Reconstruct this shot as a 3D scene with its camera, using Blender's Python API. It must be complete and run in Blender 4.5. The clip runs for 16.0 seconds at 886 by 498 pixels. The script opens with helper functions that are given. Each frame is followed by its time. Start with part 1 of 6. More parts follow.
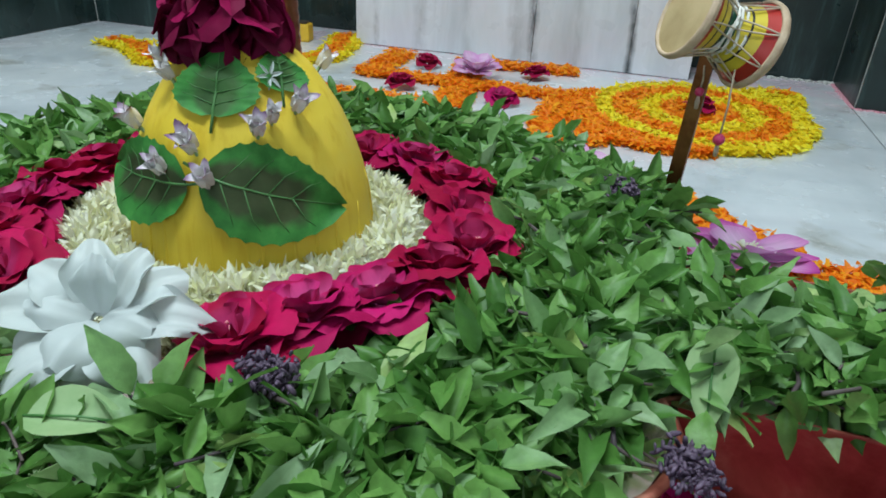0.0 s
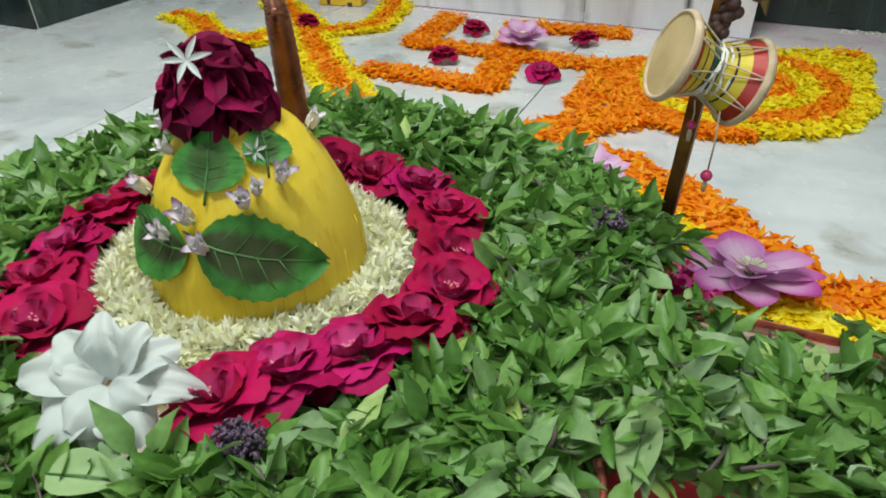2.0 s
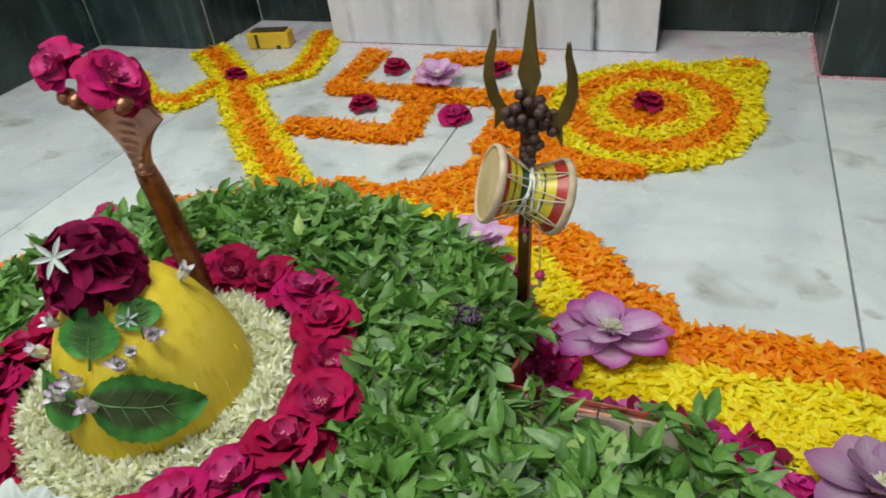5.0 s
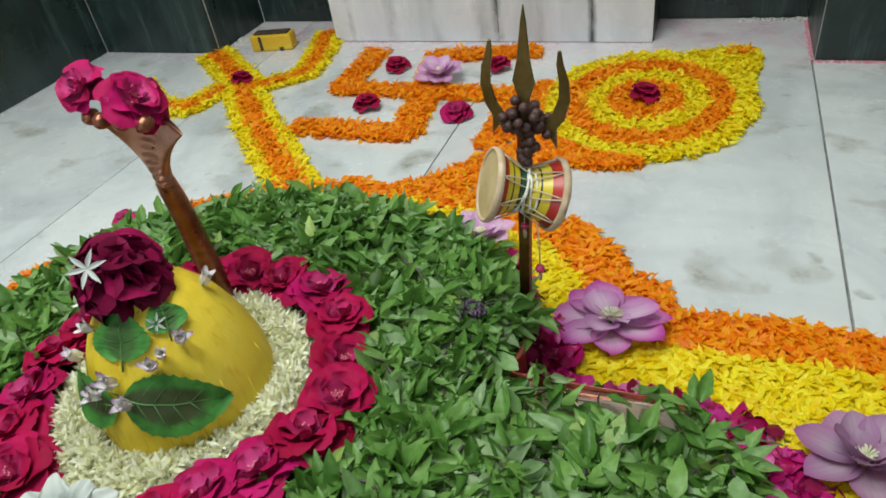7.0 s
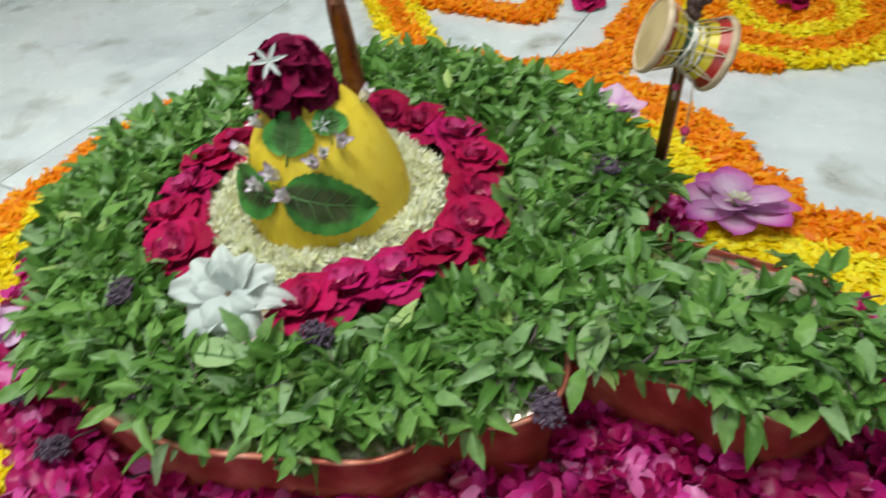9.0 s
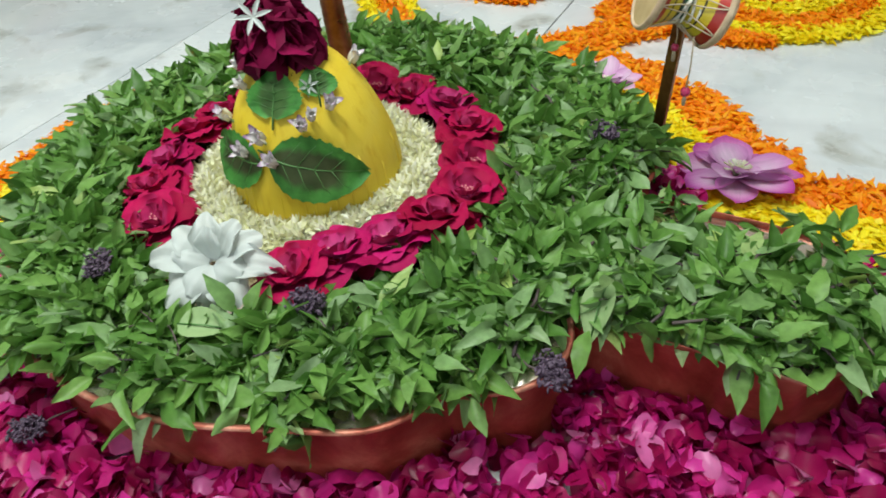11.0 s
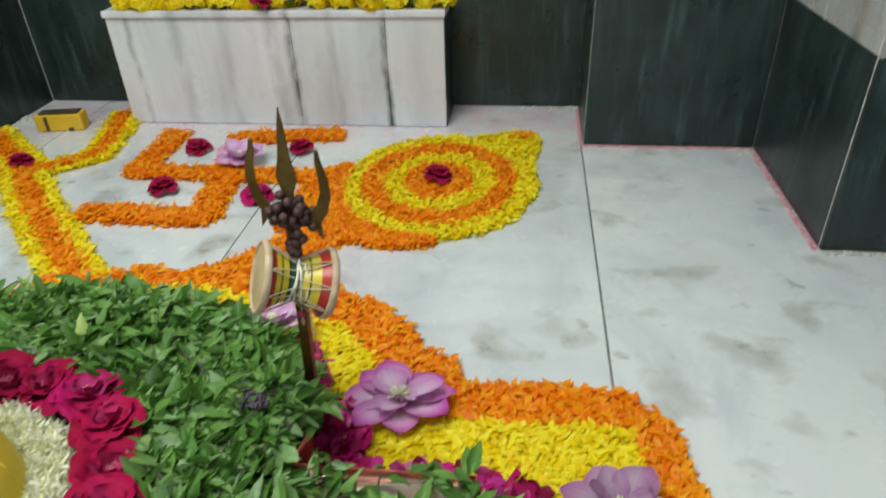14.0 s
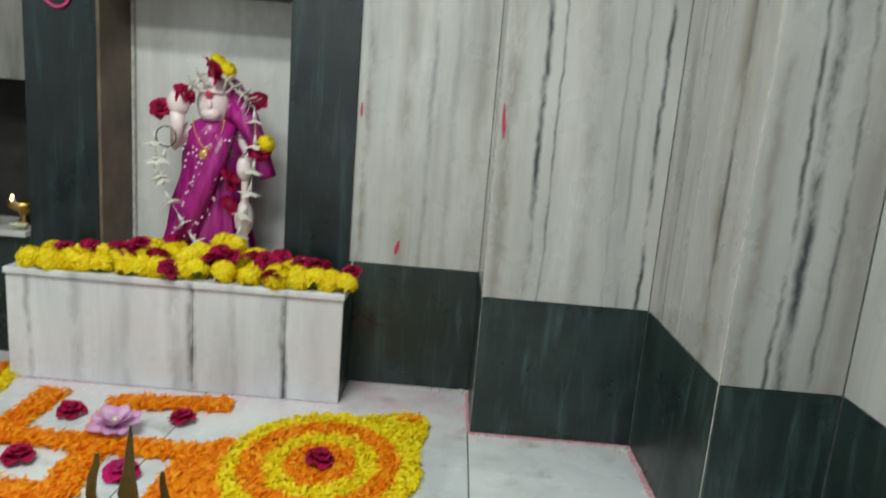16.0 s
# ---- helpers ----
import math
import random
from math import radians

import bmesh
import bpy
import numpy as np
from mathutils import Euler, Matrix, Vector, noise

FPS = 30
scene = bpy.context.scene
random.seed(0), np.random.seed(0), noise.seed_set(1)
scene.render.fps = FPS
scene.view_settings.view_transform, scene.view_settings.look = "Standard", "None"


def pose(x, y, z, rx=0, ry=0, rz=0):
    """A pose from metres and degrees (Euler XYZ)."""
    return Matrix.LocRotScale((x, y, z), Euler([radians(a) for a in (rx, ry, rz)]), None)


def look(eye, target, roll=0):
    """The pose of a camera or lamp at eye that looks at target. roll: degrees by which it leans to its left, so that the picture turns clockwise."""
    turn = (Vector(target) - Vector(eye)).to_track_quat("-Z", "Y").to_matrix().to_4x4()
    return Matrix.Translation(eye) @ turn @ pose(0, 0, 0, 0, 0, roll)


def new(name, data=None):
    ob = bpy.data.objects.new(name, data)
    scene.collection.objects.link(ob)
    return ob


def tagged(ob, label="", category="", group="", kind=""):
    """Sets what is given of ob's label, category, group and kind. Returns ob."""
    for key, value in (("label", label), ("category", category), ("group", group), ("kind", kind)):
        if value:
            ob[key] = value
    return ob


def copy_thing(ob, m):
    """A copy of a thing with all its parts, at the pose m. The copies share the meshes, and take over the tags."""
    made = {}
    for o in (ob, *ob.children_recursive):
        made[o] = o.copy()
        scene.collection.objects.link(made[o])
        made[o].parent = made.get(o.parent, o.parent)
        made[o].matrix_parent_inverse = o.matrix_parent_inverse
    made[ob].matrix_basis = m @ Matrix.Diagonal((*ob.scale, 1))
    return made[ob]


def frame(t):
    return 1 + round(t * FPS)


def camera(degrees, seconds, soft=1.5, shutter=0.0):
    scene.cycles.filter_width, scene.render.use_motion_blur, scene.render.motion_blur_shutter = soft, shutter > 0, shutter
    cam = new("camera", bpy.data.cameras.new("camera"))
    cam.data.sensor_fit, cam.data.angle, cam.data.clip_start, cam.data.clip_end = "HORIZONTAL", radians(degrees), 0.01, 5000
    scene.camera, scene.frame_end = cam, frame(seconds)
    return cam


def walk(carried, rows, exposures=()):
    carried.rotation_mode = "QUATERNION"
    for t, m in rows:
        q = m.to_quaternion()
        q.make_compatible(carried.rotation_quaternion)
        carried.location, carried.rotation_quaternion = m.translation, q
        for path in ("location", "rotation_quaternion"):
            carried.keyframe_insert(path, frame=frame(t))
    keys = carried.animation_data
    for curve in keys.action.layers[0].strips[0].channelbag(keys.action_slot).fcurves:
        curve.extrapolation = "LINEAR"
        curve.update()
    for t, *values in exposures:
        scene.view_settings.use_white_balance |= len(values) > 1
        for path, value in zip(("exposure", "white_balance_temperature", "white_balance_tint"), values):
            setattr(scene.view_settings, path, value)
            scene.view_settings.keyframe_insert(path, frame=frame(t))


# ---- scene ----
cam = camera(66.7, 16.0, soft=1.7, shutter=0.5)
PATH = [
    (0, (0.998, 0.474, 0.455), (0.494, 2.175, -0.469), 3.0),
    (0.5, (1.004, 0.484, 0.469), (0.473, 2.168, -0.47), 2.6),
    (1, (1.024, 0.488, 0.498), (0.411, 2.131, -0.463), 2.1),
    (1.5, (1.045, 0.512, 0.523), (0.429, 2.098, -0.528), 2.1),
    (2, (1.088, 0.525, 0.589), (0.399, 2.037, -0.524), -1.0),
    (2.5, (1.125, 0.535, 0.647), (0.375, 1.983, -0.511), -3.1),
    (3, (1.162, 0.546, 0.692), (0.37, 1.969, -0.468), -4.2),
    (3.5, (1.195, 0.561, 0.72), (0.397, 1.954, -0.473), -5.5),
    (4, (1.223, 0.583, 0.751), (0.468, 2.002, -0.439), -6.2),
    (4.5, (1.239, 0.594, 0.777), (0.514, 2.037, -0.403), -7.1),
    (5, (1.248, 0.601, 0.783), (0.585, 2.073, -0.398), -6.8),
    (5.2, (1.252, 0.604, 0.785), (0.607, 2.079, -0.401), -7.0),
    (7.3, (1.267, 0.558, 0.824), (0.585, 1.99, -0.394), -9.5),
    (7.5, (1.264, 0.547, 0.819), (0.572, 1.957, -0.419), -9.2),
    (8, (1.262, 0.517, 0.814), (0.529, 1.869, -0.464), -9.8),
    (8.5, (1.242, 0.476, 0.783), (0.465, 1.76, -0.538), -8.3),
    (9, (1.214, 0.432, 0.762), (0.396, 1.665, -0.584), -6.6),
    (9.2, (1.197, 0.416, 0.762), (0.357, 1.613, -0.601), -6.3),
    (11.5, (1.208, 0.42, 0.692), (0.477, 1.717, -0.643), -6.5),
    (12, (1.262, 0.493, 0.768), (0.607, 1.831, -0.567), -7.1),
    (12.5, (1.291, 0.526, 0.797), (0.714, 1.956, -0.477), -8.1),
    (13, (1.321, 0.553, 0.817), (0.866, 2.067, -0.408), -8.1),
    (13.5, (1.342, 0.574, 0.838), (0.997, 2.157, -0.334), -5.6),
    (14, (1.355, 0.584, 0.851), (1.124, 2.256, -0.222), -2.1),
    (14.5, (1.373, 0.593, 0.884), (1.201, 2.351, -0.054), 1.7),
    (15, (1.397, 0.601, 0.917), (1.293, 2.448, 0.157), 4.4),
    (15.2, (1.4, 0.59, 0.915), (1.307, 2.471, 0.243), 4.2),
    (15.5, (1.409, 0.594, 0.947), (1.327, 2.51, 0.379), 4.8),
    (16, (1.422, 0.582, 0.962), (1.402, 2.543, 0.571), 4.7),
]
EXPOSURES = [(0.0, 0.0, 5700, 8), (0.5, 0.05, 5850, 8), (1.0, 0.08, 6200, 9), (1.6, 0.08, 6500, 10), (3.0, 0.02, 6500, 10), (5.0, -0.08, 6500, 10), (8.0, 0.0, 6500, 10), (9.0, 0.12, 6500, 10), (11.5, 0.18, 6500, 10), (12.5, 0.0, 6500, 10), (14.0, -0.06, 6500, 10), (16.0, 0.0, 6500, 10)]
walk(cam, [(t, look(eye, target, roll)) for t, eye, target, roll in PATH], EXPOSURES)

# ---- light ----
world = bpy.data.worlds.new("room_air")
scene.world = world
world.use_nodes = True
world.node_tree.nodes["Background"].inputs[0].default_value = (0.75, 0.85, 1.0, 1)
world.node_tree.nodes["Background"].inputs[1].default_value = 0.05


def area_lamp(name, at, target, sx, sy, watts, colour):
    data = bpy.data.lights.new(name, "AREA")
    data.shape, data.size, data.size_y, data.energy, data.color = "RECTANGLE", sx, sy, watts, colour
    ob = new(name, data)
    ob.matrix_world = look(at, target)
    return ob


area_lamp("ceiling_tube_light", (0.54, 0.55, 2.52), (0.54, 0.6, 0), 1.2, 0.35, 42.5, (0.93, 1.0, 0.93))
# unseen second ceiling lamp, added to brighten the plinth and the floor before it
area_lamp("shrine_fill_light", (0.56, 1.45, 2.52), (0.56, 1.5, 0), 1.2, 0.2, 30.0, (0.93, 1.0, 0.94))
area_lamp("doorway_daylight", (0.6, -2.38, 1.25), (0.6, 2.0, 0.7), 1.4, 2.0, 19, (0.86, 0.97, 1.0))

# ---- materials ----


def material(name, rough=0.5, metal=0.0, spec=0.5):
    m = bpy.data.materials.new(name)
    m.use_nodes = True
    b = m.node_tree.nodes["Principled BSDF"]
    b.inputs["Roughness"].default_value, b.inputs["Metallic"].default_value = rough, metal
    b.inputs["Specular IOR Level"].default_value = spec
    return m, m.node_tree.nodes, m.node_tree.links, b


def ramp(nodes, links, source, stops):
    r = nodes.new("ShaderNodeValToRGB")
    while len(r.color_ramp.elements) < len(stops):
        r.color_ramp.elements.new(0.5)
    for e, (p, c) in zip(r.color_ramp.elements, stops):
        e.position, e.color = p, (*c, 1)
    links.new(source, r.inputs[0])
    return r.outputs[0]


def noise_tex(nodes, links, scale, detail=4, rough=0.55, stretch=None, warp=0.0, random_shift=False, kind="Object"):
    coord = nodes.new("ShaderNodeTexCoord").outputs[kind]
    if random_shift:
        info = nodes.new("ShaderNodeObjectInfo")
        mul = nodes.new("ShaderNodeVectorMath")
        mul.operation = "MULTIPLY_ADD"
        links.new(info.outputs["Random"], mul.inputs[0])
        mul.inputs[1].default_value = (37.0, 91.0, 53.0)
        links.new(coord, mul.inputs[2])
        coord = mul.outputs[0]
    if stretch:
        mp = nodes.new("ShaderNodeMapping")
        mp.inputs["Scale"].default_value = stretch
        links.new(coord, mp.inputs[0])
        coord = mp.outputs[0]
    n = nodes.new("ShaderNodeTexNoise")
    n.inputs["Scale"].default_value, n.inputs["Detail"].default_value = scale, detail
    n.inputs["Roughness"].default_value, n.inputs["Distortion"].default_value = rough, warp
    links.new(coord, n.inputs["Vector"])
    return n.outputs["Fac"]


def mix(nodes, links, fac, a, b, mode="MIX"):
    n = nodes.new("ShaderNodeMix")
    n.data_type, n.blend_type = "RGBA", mode
    for socket, value in ((n.inputs[0], fac), (n.inputs[6], a), (n.inputs[7], b)):
        if isinstance(value, (int, float)):
            socket.default_value = value
        elif isinstance(value, tuple):
            socket.default_value = (*value, 1)
        else:
            links.new(value, socket)
    return n.outputs[2]


def bump(nodes, links, b, source, strength, distance=0.002):
    n = nodes.new("ShaderNodeBump")
    n.inputs["Strength"].default_value, n.inputs["Distance"].default_value = strength, distance
    links.new(source, n.inputs["Height"])
    links.new(n.outputs[0], b.inputs["Normal"])


def island_random(nodes):
    return nodes.new("ShaderNodeNewGeometry").outputs["Random Per Island"]


def floor_marble():
    m, n, k, b = material("white floor marble", 0.22)
    soft = noise_tex(n, k, 2.4, 6, 0.62, (1.0, 0.8, 1.0), 0.9, True)
    base = ramp(n, k, soft, [(0.28, (0.46, 0.50, 0.53)), (0.46, (0.62, 0.655, 0.68)), (0.62, (0.67, 0.695, 0.705)), (0.75, (0.72, 0.735, 0.735))])
    cloud = noise_tex(n, k, 1.1, 5, 0.65, None, 1.4, True)
    col = mix(n, k, ramp(n, k, cloud, [(0.52, (0, 0, 0)), (0.68, (0.55,) * 3)]), base, (0.40, 0.43, 0.465))
    spots = noise_tex(n, k, 7.5, 3, 0.5, (0.85, 1.0, 1.0), 0.3, True)
    col = mix(n, k, ramp(n, k, spots, [(0.58, (0, 0, 0)), (0.66, (0.36,) * 3), (0.76, (0.6,) * 3)]), col, (0.31, 0.30, 0.255))
    grit = noise_tex(n, k, 26.0, 4, 0.7, None, 0.2, True)
    patch = noise_tex(n, k, 7.5, 3, 0.5, (0.85, 1.0, 1.0), 0.3, True)
    both = mix(n, k, 1.0, ramp(n, k, grit, [(0.50, (0, 0, 0)), (0.66, (0.7,) * 3)]), ramp(n, k, patch, [(0.58, (0, 0, 0)), (0.72, (1.0,) * 3)]), "MULTIPLY")
    col = mix(n, k, both, col, (0.25, 0.245, 0.21))
    small = noise_tex(n, k, 15.0, 3, 0.5, (1.0, 1.3, 1.0), 0.4, True)
    col = mix(n, k, ramp(n, k, small, [(0.68, (0, 0, 0)), (0.77, (0.6,) * 3)]), col, (0.26, 0.26, 0.235))
    sep = n.new("ShaderNodeSeparateXYZ")
    k.new(n.new("ShaderNodeTexCoord").outputs["Object"], sep.inputs[0])
    near = n.new("ShaderNodeMapRange")
    k.new(sep.outputs[1], near.inputs[0])
    near.inputs[1].default_value, near.inputs[2].default_value = 2.40, 2.68
    dust = mix(n, k, 1.0, ramp(n, k, near.outputs[0], [(0.0, (0, 0, 0)), (1.0, (0.5,) * 3)]), ramp(n, k, noise_tex(n, k, 9, 5, 0.7), [(0.35, (0, 0, 0)), (0.6, (1, 1, 1))]), "MULTIPLY")
    col = mix(n, k, dust, col, (0.62, 0.34, 0.44))
    blush = noise_tex(n, k, 1.7, 3, 0.5, None, 0.3)
    col = mix(n, k, ramp(n, k, blush, [(0.56, (0, 0, 0)), (0.72, (0.16,) * 3)]), col, (0.72, 0.50, 0.60))
    k.new(col, b.inputs["Base Color"])
    k.new(ramp(n, k, noise_tex(n, k, 9, 3), [(0.3, (0.14,) * 3), (0.7, (0.34,) * 3)]), b.inputs["Roughness"])
    return m


def streaked_marble(name, pink=0.0, light=1.0, bold=1.0, along="X", veins=(), cool=0.0):
    """White marble with soft upright bands, faint grain and a few ragged dark veins at given places along one axis."""
    m, n, k, b = material(name, 0.3)
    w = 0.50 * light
    base = ramp(n, k, noise_tex(n, k, 2.6, 6, 0.62, (2.2, 2.2, 0.45), 0.4, True), [(0.28, (w * 0.74, w * 0.75, w * 0.74)), (0.5, (w * 0.97, w * 0.97, w * 0.95)), (0.70, (w * 1.14, w * 1.13, w * 1.11))])
    base = mix(n, k, 1.0, base, (1 - 0.5 * cool, 1.0, 1 + cool), "MULTIPLY")
    if pink:
        base = mix(n, k, ramp(n, k, noise_tex(n, k, 3.0, 3), [(0.42, (0, 0, 0)), (0.75, (pink,) * 3)]), base, (0.70, 0.54, 0.66))
    warm = noise_tex(n, k, 4.0, 4, 0.55, (2.4, 2.4, 0.35), 0.3, True)
    col = mix(n, k, ramp(n, k, warm, [(0.48, (0, 0, 0)), (0.70, (0.55 * bold,) * 3)]), base, (w * 0.78, w * 0.74, w * 0.65))
    grain = noise_tex(n, k, 7.0, 6, 0.66, (3.4, 3.4, 0.25), 0.3, True)
    col = mix(n, k, ramp(n, k, grain, [(0.50, (0, 0, 0)), (0.74, (0.34 * bold,) * 3)]), col, (w * 0.50, w * 0.51, w * 0.50))
    long = noise_tex(n, k, 1.5, 8, 0.70, (5.0, 5.0, 0.12), 0.3, True)
    col = mix(n, k, ramp(n, k, long, [(0.62, (0, 0, 0)), (0.70, (0.5 * bold,) * 3)]), col, (0.13, 0.14, 0.145))
    fleck = noise_tex(n, k, 12, 4, 0.65, (2.2, 2.2, 0.5), 0.3, True)
    col = mix(n, k, ramp(n, k, fleck, [(0.68, (0, 0, 0)), (0.78, (0.5 * bold,) * 3)]), col, (0.14, 0.145, 0.14))
    if veins:
        sep = n.new("ShaderNodeSeparateXYZ")
        k.new(n.new("ShaderNodeTexCoord").outputs["Object"], sep.inputs[0])
        at = sep.outputs[along]
        for scale, size in ((1.4, 0.070), (24.0, 0.012)):
            off = n.new("ShaderNodeMath")
            off.operation = "MULTIPLY_ADD"
            k.new(noise_tex(n, k, scale, 5, 0.65, (0.25, 0.25, 1.0)), off.inputs[0])
            off.inputs[1].default_value = size
            k.new(at, off.inputs[2])
            at = off.outputs[0]
        for i, (place, half, force, tone) in enumerate(veins):
            away = n.new("ShaderNodeMath")
            away.operation = "SUBTRACT"
            k.new(at, away.inputs[0])
            away.inputs[1].default_value = place + 0.041
            size = n.new("ShaderNodeMath")
            size.operation = "ABSOLUTE"
            k.new(away.outputs[0], size.inputs[0])
            fall = n.new("ShaderNodeMapRange")
            k.new(size.outputs[0], fall.inputs[0])
            fall.inputs[1].default_value, fall.inputs[2].default_value = half * 0.15, half
            fall.inputs[3].default_value, fall.inputs[4].default_value = force, 0.0
            broken = ramp(n, k, noise_tex(n, k, 5.0 + 0.7 * i, 6, 0.7, (1.6, 1.6, 0.6)), [(0.38, (0.05,) * 3), (0.54, (1, 1, 1))])
            col = mix(n, k, mix(n, k, 1.0, fall.outputs[0], broken, "MULTIPLY"), col, tone)
    k.new(col, b.inputs["Base Color"])
    k.new(ramp(n, k, noise_tex(n, k, 7, 4), [(0.3, (0.2,) * 3), (0.7, (0.42,) * 3)]), b.inputs["Roughness"])
    return m


def green_marble(name="dark green marble", low=(0.006, 0.013, 0.012), high=(0.022, 0.038, 0.036)):
    m, n, k, b = material(name, 0.28)
    col = ramp(n, k, noise_tex(n, k, 3.0, 6, 0.65, None, 0.8, True), [(0.32, low), (0.7, high)])
    smudge = ramp(n, k, noise_tex(n, k, 2.6, 6, 0.7, (2.4, 2.4, 0.7), 0.5, True), [(0.48, (0, 0, 0)), (0.74, (0.40,) * 3)])
    col = mix(n, k, smudge, col, tuple(2.2 * c for c in high))
    brushed = ramp(n, k, noise_tex(n, k, 7, 6, 0.72, (3.5, 3.5, 0.35), 0.3, True), [(0.52, (0, 0, 0)), (0.72, (0.5,) * 3)])
    col = mix(n, k, brushed, col, tuple(4.0 * c for c in high))
    nick = ramp(n, k, noise_tex(n, k, 26, 5, 0.8, (1.0, 1.0, 0.6), 0.4, True), [(0.70, (0, 0, 0)), (0.78, (0.5,) * 3)])
    col = mix(n, k, nick, col, (0.22, 0.25, 0.24))
    k.new(col, b.inputs["Base Color"])
    k.new(ramp(n, k, noise_tex(n, k, 5, 4), [(0.3, (0.2,) * 3), (0.7, (0.5,) * 3)]), b.inputs["Roughness"])
    return m


def plain(name, a, c, scale=20, rough=0.5, metal=0.0, bumpy=0.0, spec=0.5, stretch=None):
    m, n, k, b = material(name, rough, metal, spec)
    f = noise_tex(n, k, scale, 5, 0.6, stretch)
    k.new(ramp(n, k, f, [(0.32, a), (0.68, c)]), b.inputs["Base Color"])
    if bumpy:
        bump(n, k, b, noise_tex(n, k, scale * 3, 4, 0.6, stretch), bumpy)
    return m


def petal_material(name, stops, rough=0.55, scale=60, thin=0.25, grain=0.12, bumpy=0.0):
    """Petals and leaves: one hue a piece, fine streaks, and some light let through."""
    m, n, k, b = material(name, rough, 0.0, 0.35)
    col = ramp(n, k, island_random(n), stops)
    g = noise_tex(n, k, scale, 3)
    col = mix(n, k, grain, col, ramp(n, k, g, [(0.3, (0.25,) * 3), (0.7, (1.0,) * 3)]), "MULTIPLY")
    k.new(col, b.inputs["Base Color"])
    if bumpy:
        bump(n, k, b, noise_tex(n, k, scale * 2.2, 4, 0.6), bumpy, 0.001)
    if thin:
        t = n.new("ShaderNodeBsdfTranslucent")
        k.new(col, t.inputs[0])
        s = n.new("ShaderNodeMixShader")
        s.inputs[0].default_value = thin
        k.new(b.outputs[0], s.inputs[1])
        k.new(t.outputs[0], s.inputs[2])
        k.new(s.outputs[0], n["Material Output"].inputs[0])
    return m


def rose_material(name, deep, bright, eye=(0.75, 0.25, 0.4)):
    """Petal hue by its own piece; velvety, paler towards the claw (local y near 0)."""
    m, n, k, b = material(name, 0.65, 0.0, 0.12)
    b.inputs["Sheen Weight"].default_value = 0.25
    b.inputs["Sheen Tint"].default_value = (*[min(1, 1.6 * c) for c in bright], 1)
    info = n.new("ShaderNodeObjectInfo")
    col = ramp(n, k, info.outputs["Random"], [(0.0, deep), (0.75, tuple((p + q) / 2 for p, q in zip(deep, bright))), (1.0, bright)])
    sep = n.new("ShaderNodeSeparateXYZ")
    k.new(n.new("ShaderNodeTexCoord").outputs["Object"], sep.inputs[0])
    claw = ramp(n, k, sep.outputs[1], [(0.0, (0.9,) * 3), (0.010, (0.45,) * 3), (0.024, (0, 0, 0))])
    col = mix(n, k, claw, col, eye)
    g = noise_tex(n, k, 90, 4, 0.6, (1, 0.35, 1))
    col = mix(n, k, 0.4, col, ramp(n, k, g, [(0.3, (0.4,) * 3), (0.7, (1.0,) * 3)]), "MULTIPLY")
    k.new(col, b.inputs["Base Color"])
    return m


MARBLE = floor_marble()
STREAK = streaked_marble("grey-streaked white wall marble")
INK, TAN, ASH = (0.045, 0.052, 0.056), (0.20, 0.175, 0.14), (0.24, 0.245, 0.25)
STREAK_STEP = streaked_marble("white marble with long grey veins", 0.0, 1.0, 0.9, "X", ((1.650, 0.013, 1.0, INK), (1.985, 0.010, 1.0, INK), (1.925, 0.008, 0.7, ASH), (1.695, 0.006, 0.7, INK), (1.88, 0.006, 0.6, ASH), (1.56, 0.03, 0.6, TAN), (1.80, 0.035, 0.35, TAN)))
STREAK_RECESS = streaked_marble("white marble with tan and grey bands", 0.0, 1.0, 0.9, "X", ((1.245, 0.04, 0.5, TAN), (1.325, 0.014, 0.7, ASH), (1.40, 0.02, 0.45, ASH), (1.115, 0.02, 0.7, TAN), (1.49, 0.03, 0.4, TAN)))
# the 0.84 on the next two paints the right-hand walls' shade into the marble
SHADED_SIDE = streaked_marble("shade-darkened white marble with a broad brown band", 0.0, 0.84, 1.0, "Y", ((2.11, 0.06, 0.85, TAN), (2.10, 0.014, 0.9, INK), (2.40, 0.006, 0.8, INK), (2.44, 0.03, 0.6, TAN), (2.33, 0.014, 0.5, ASH), (2.02, 0.02, 0.5, ASH)))
SHADED_SECOND = streaked_marble("shade-darkened white marble with a heavy dark vein", 0.0, 0.84, 1.0, "X", ((2.145, 0.018, 1.0, INK), (2.115, 0.008, 0.9, INK), (2.05, 0.02, 0.6, TAN), (2.21, 0.008, 0.7, INK), (2.26, 0.03, 0.5, TAN)))
STREAK_PINK = streaked_marble("pink-stained white marble", 0.30, 1.34, 0.22, "X", ((0.612, 0.020, 0.95, INK), (0.918, 0.017, 0.9, INK), (0.553, 0.03, 0.4, ASH), (0.235, 0.03, 0.4, ASH), (0.40, 0.03, 0.3, ASH), (0.076, 0.016, 0.6, ASH), (0.75, 0.02, 0.35, ASH)), 0.08)
NICHE_BACK = streaked_marble("pale marble of the niche back", 0.0, 1.34, 0.25)
GREEN = green_marble()
GREEN_JAMB = green_marble("blackish green marble", (0.003, 0.006, 0.007), (0.011, 0.020, 0.022))
GROUT = plain("old grey mortar", (0.10, 0.10, 0.10), (0.27, 0.27, 0.26), 40, 0.9)
WHITE_GROUT = plain("white joint cement", (0.36, 0.35, 0.32), (0.60, 0.59, 0.56), 60, 0.9)
PLASTER = plain("white ceiling plaster", (0.72, 0.72, 0.7), (0.8, 0.8, 0.78), 6, 0.9)
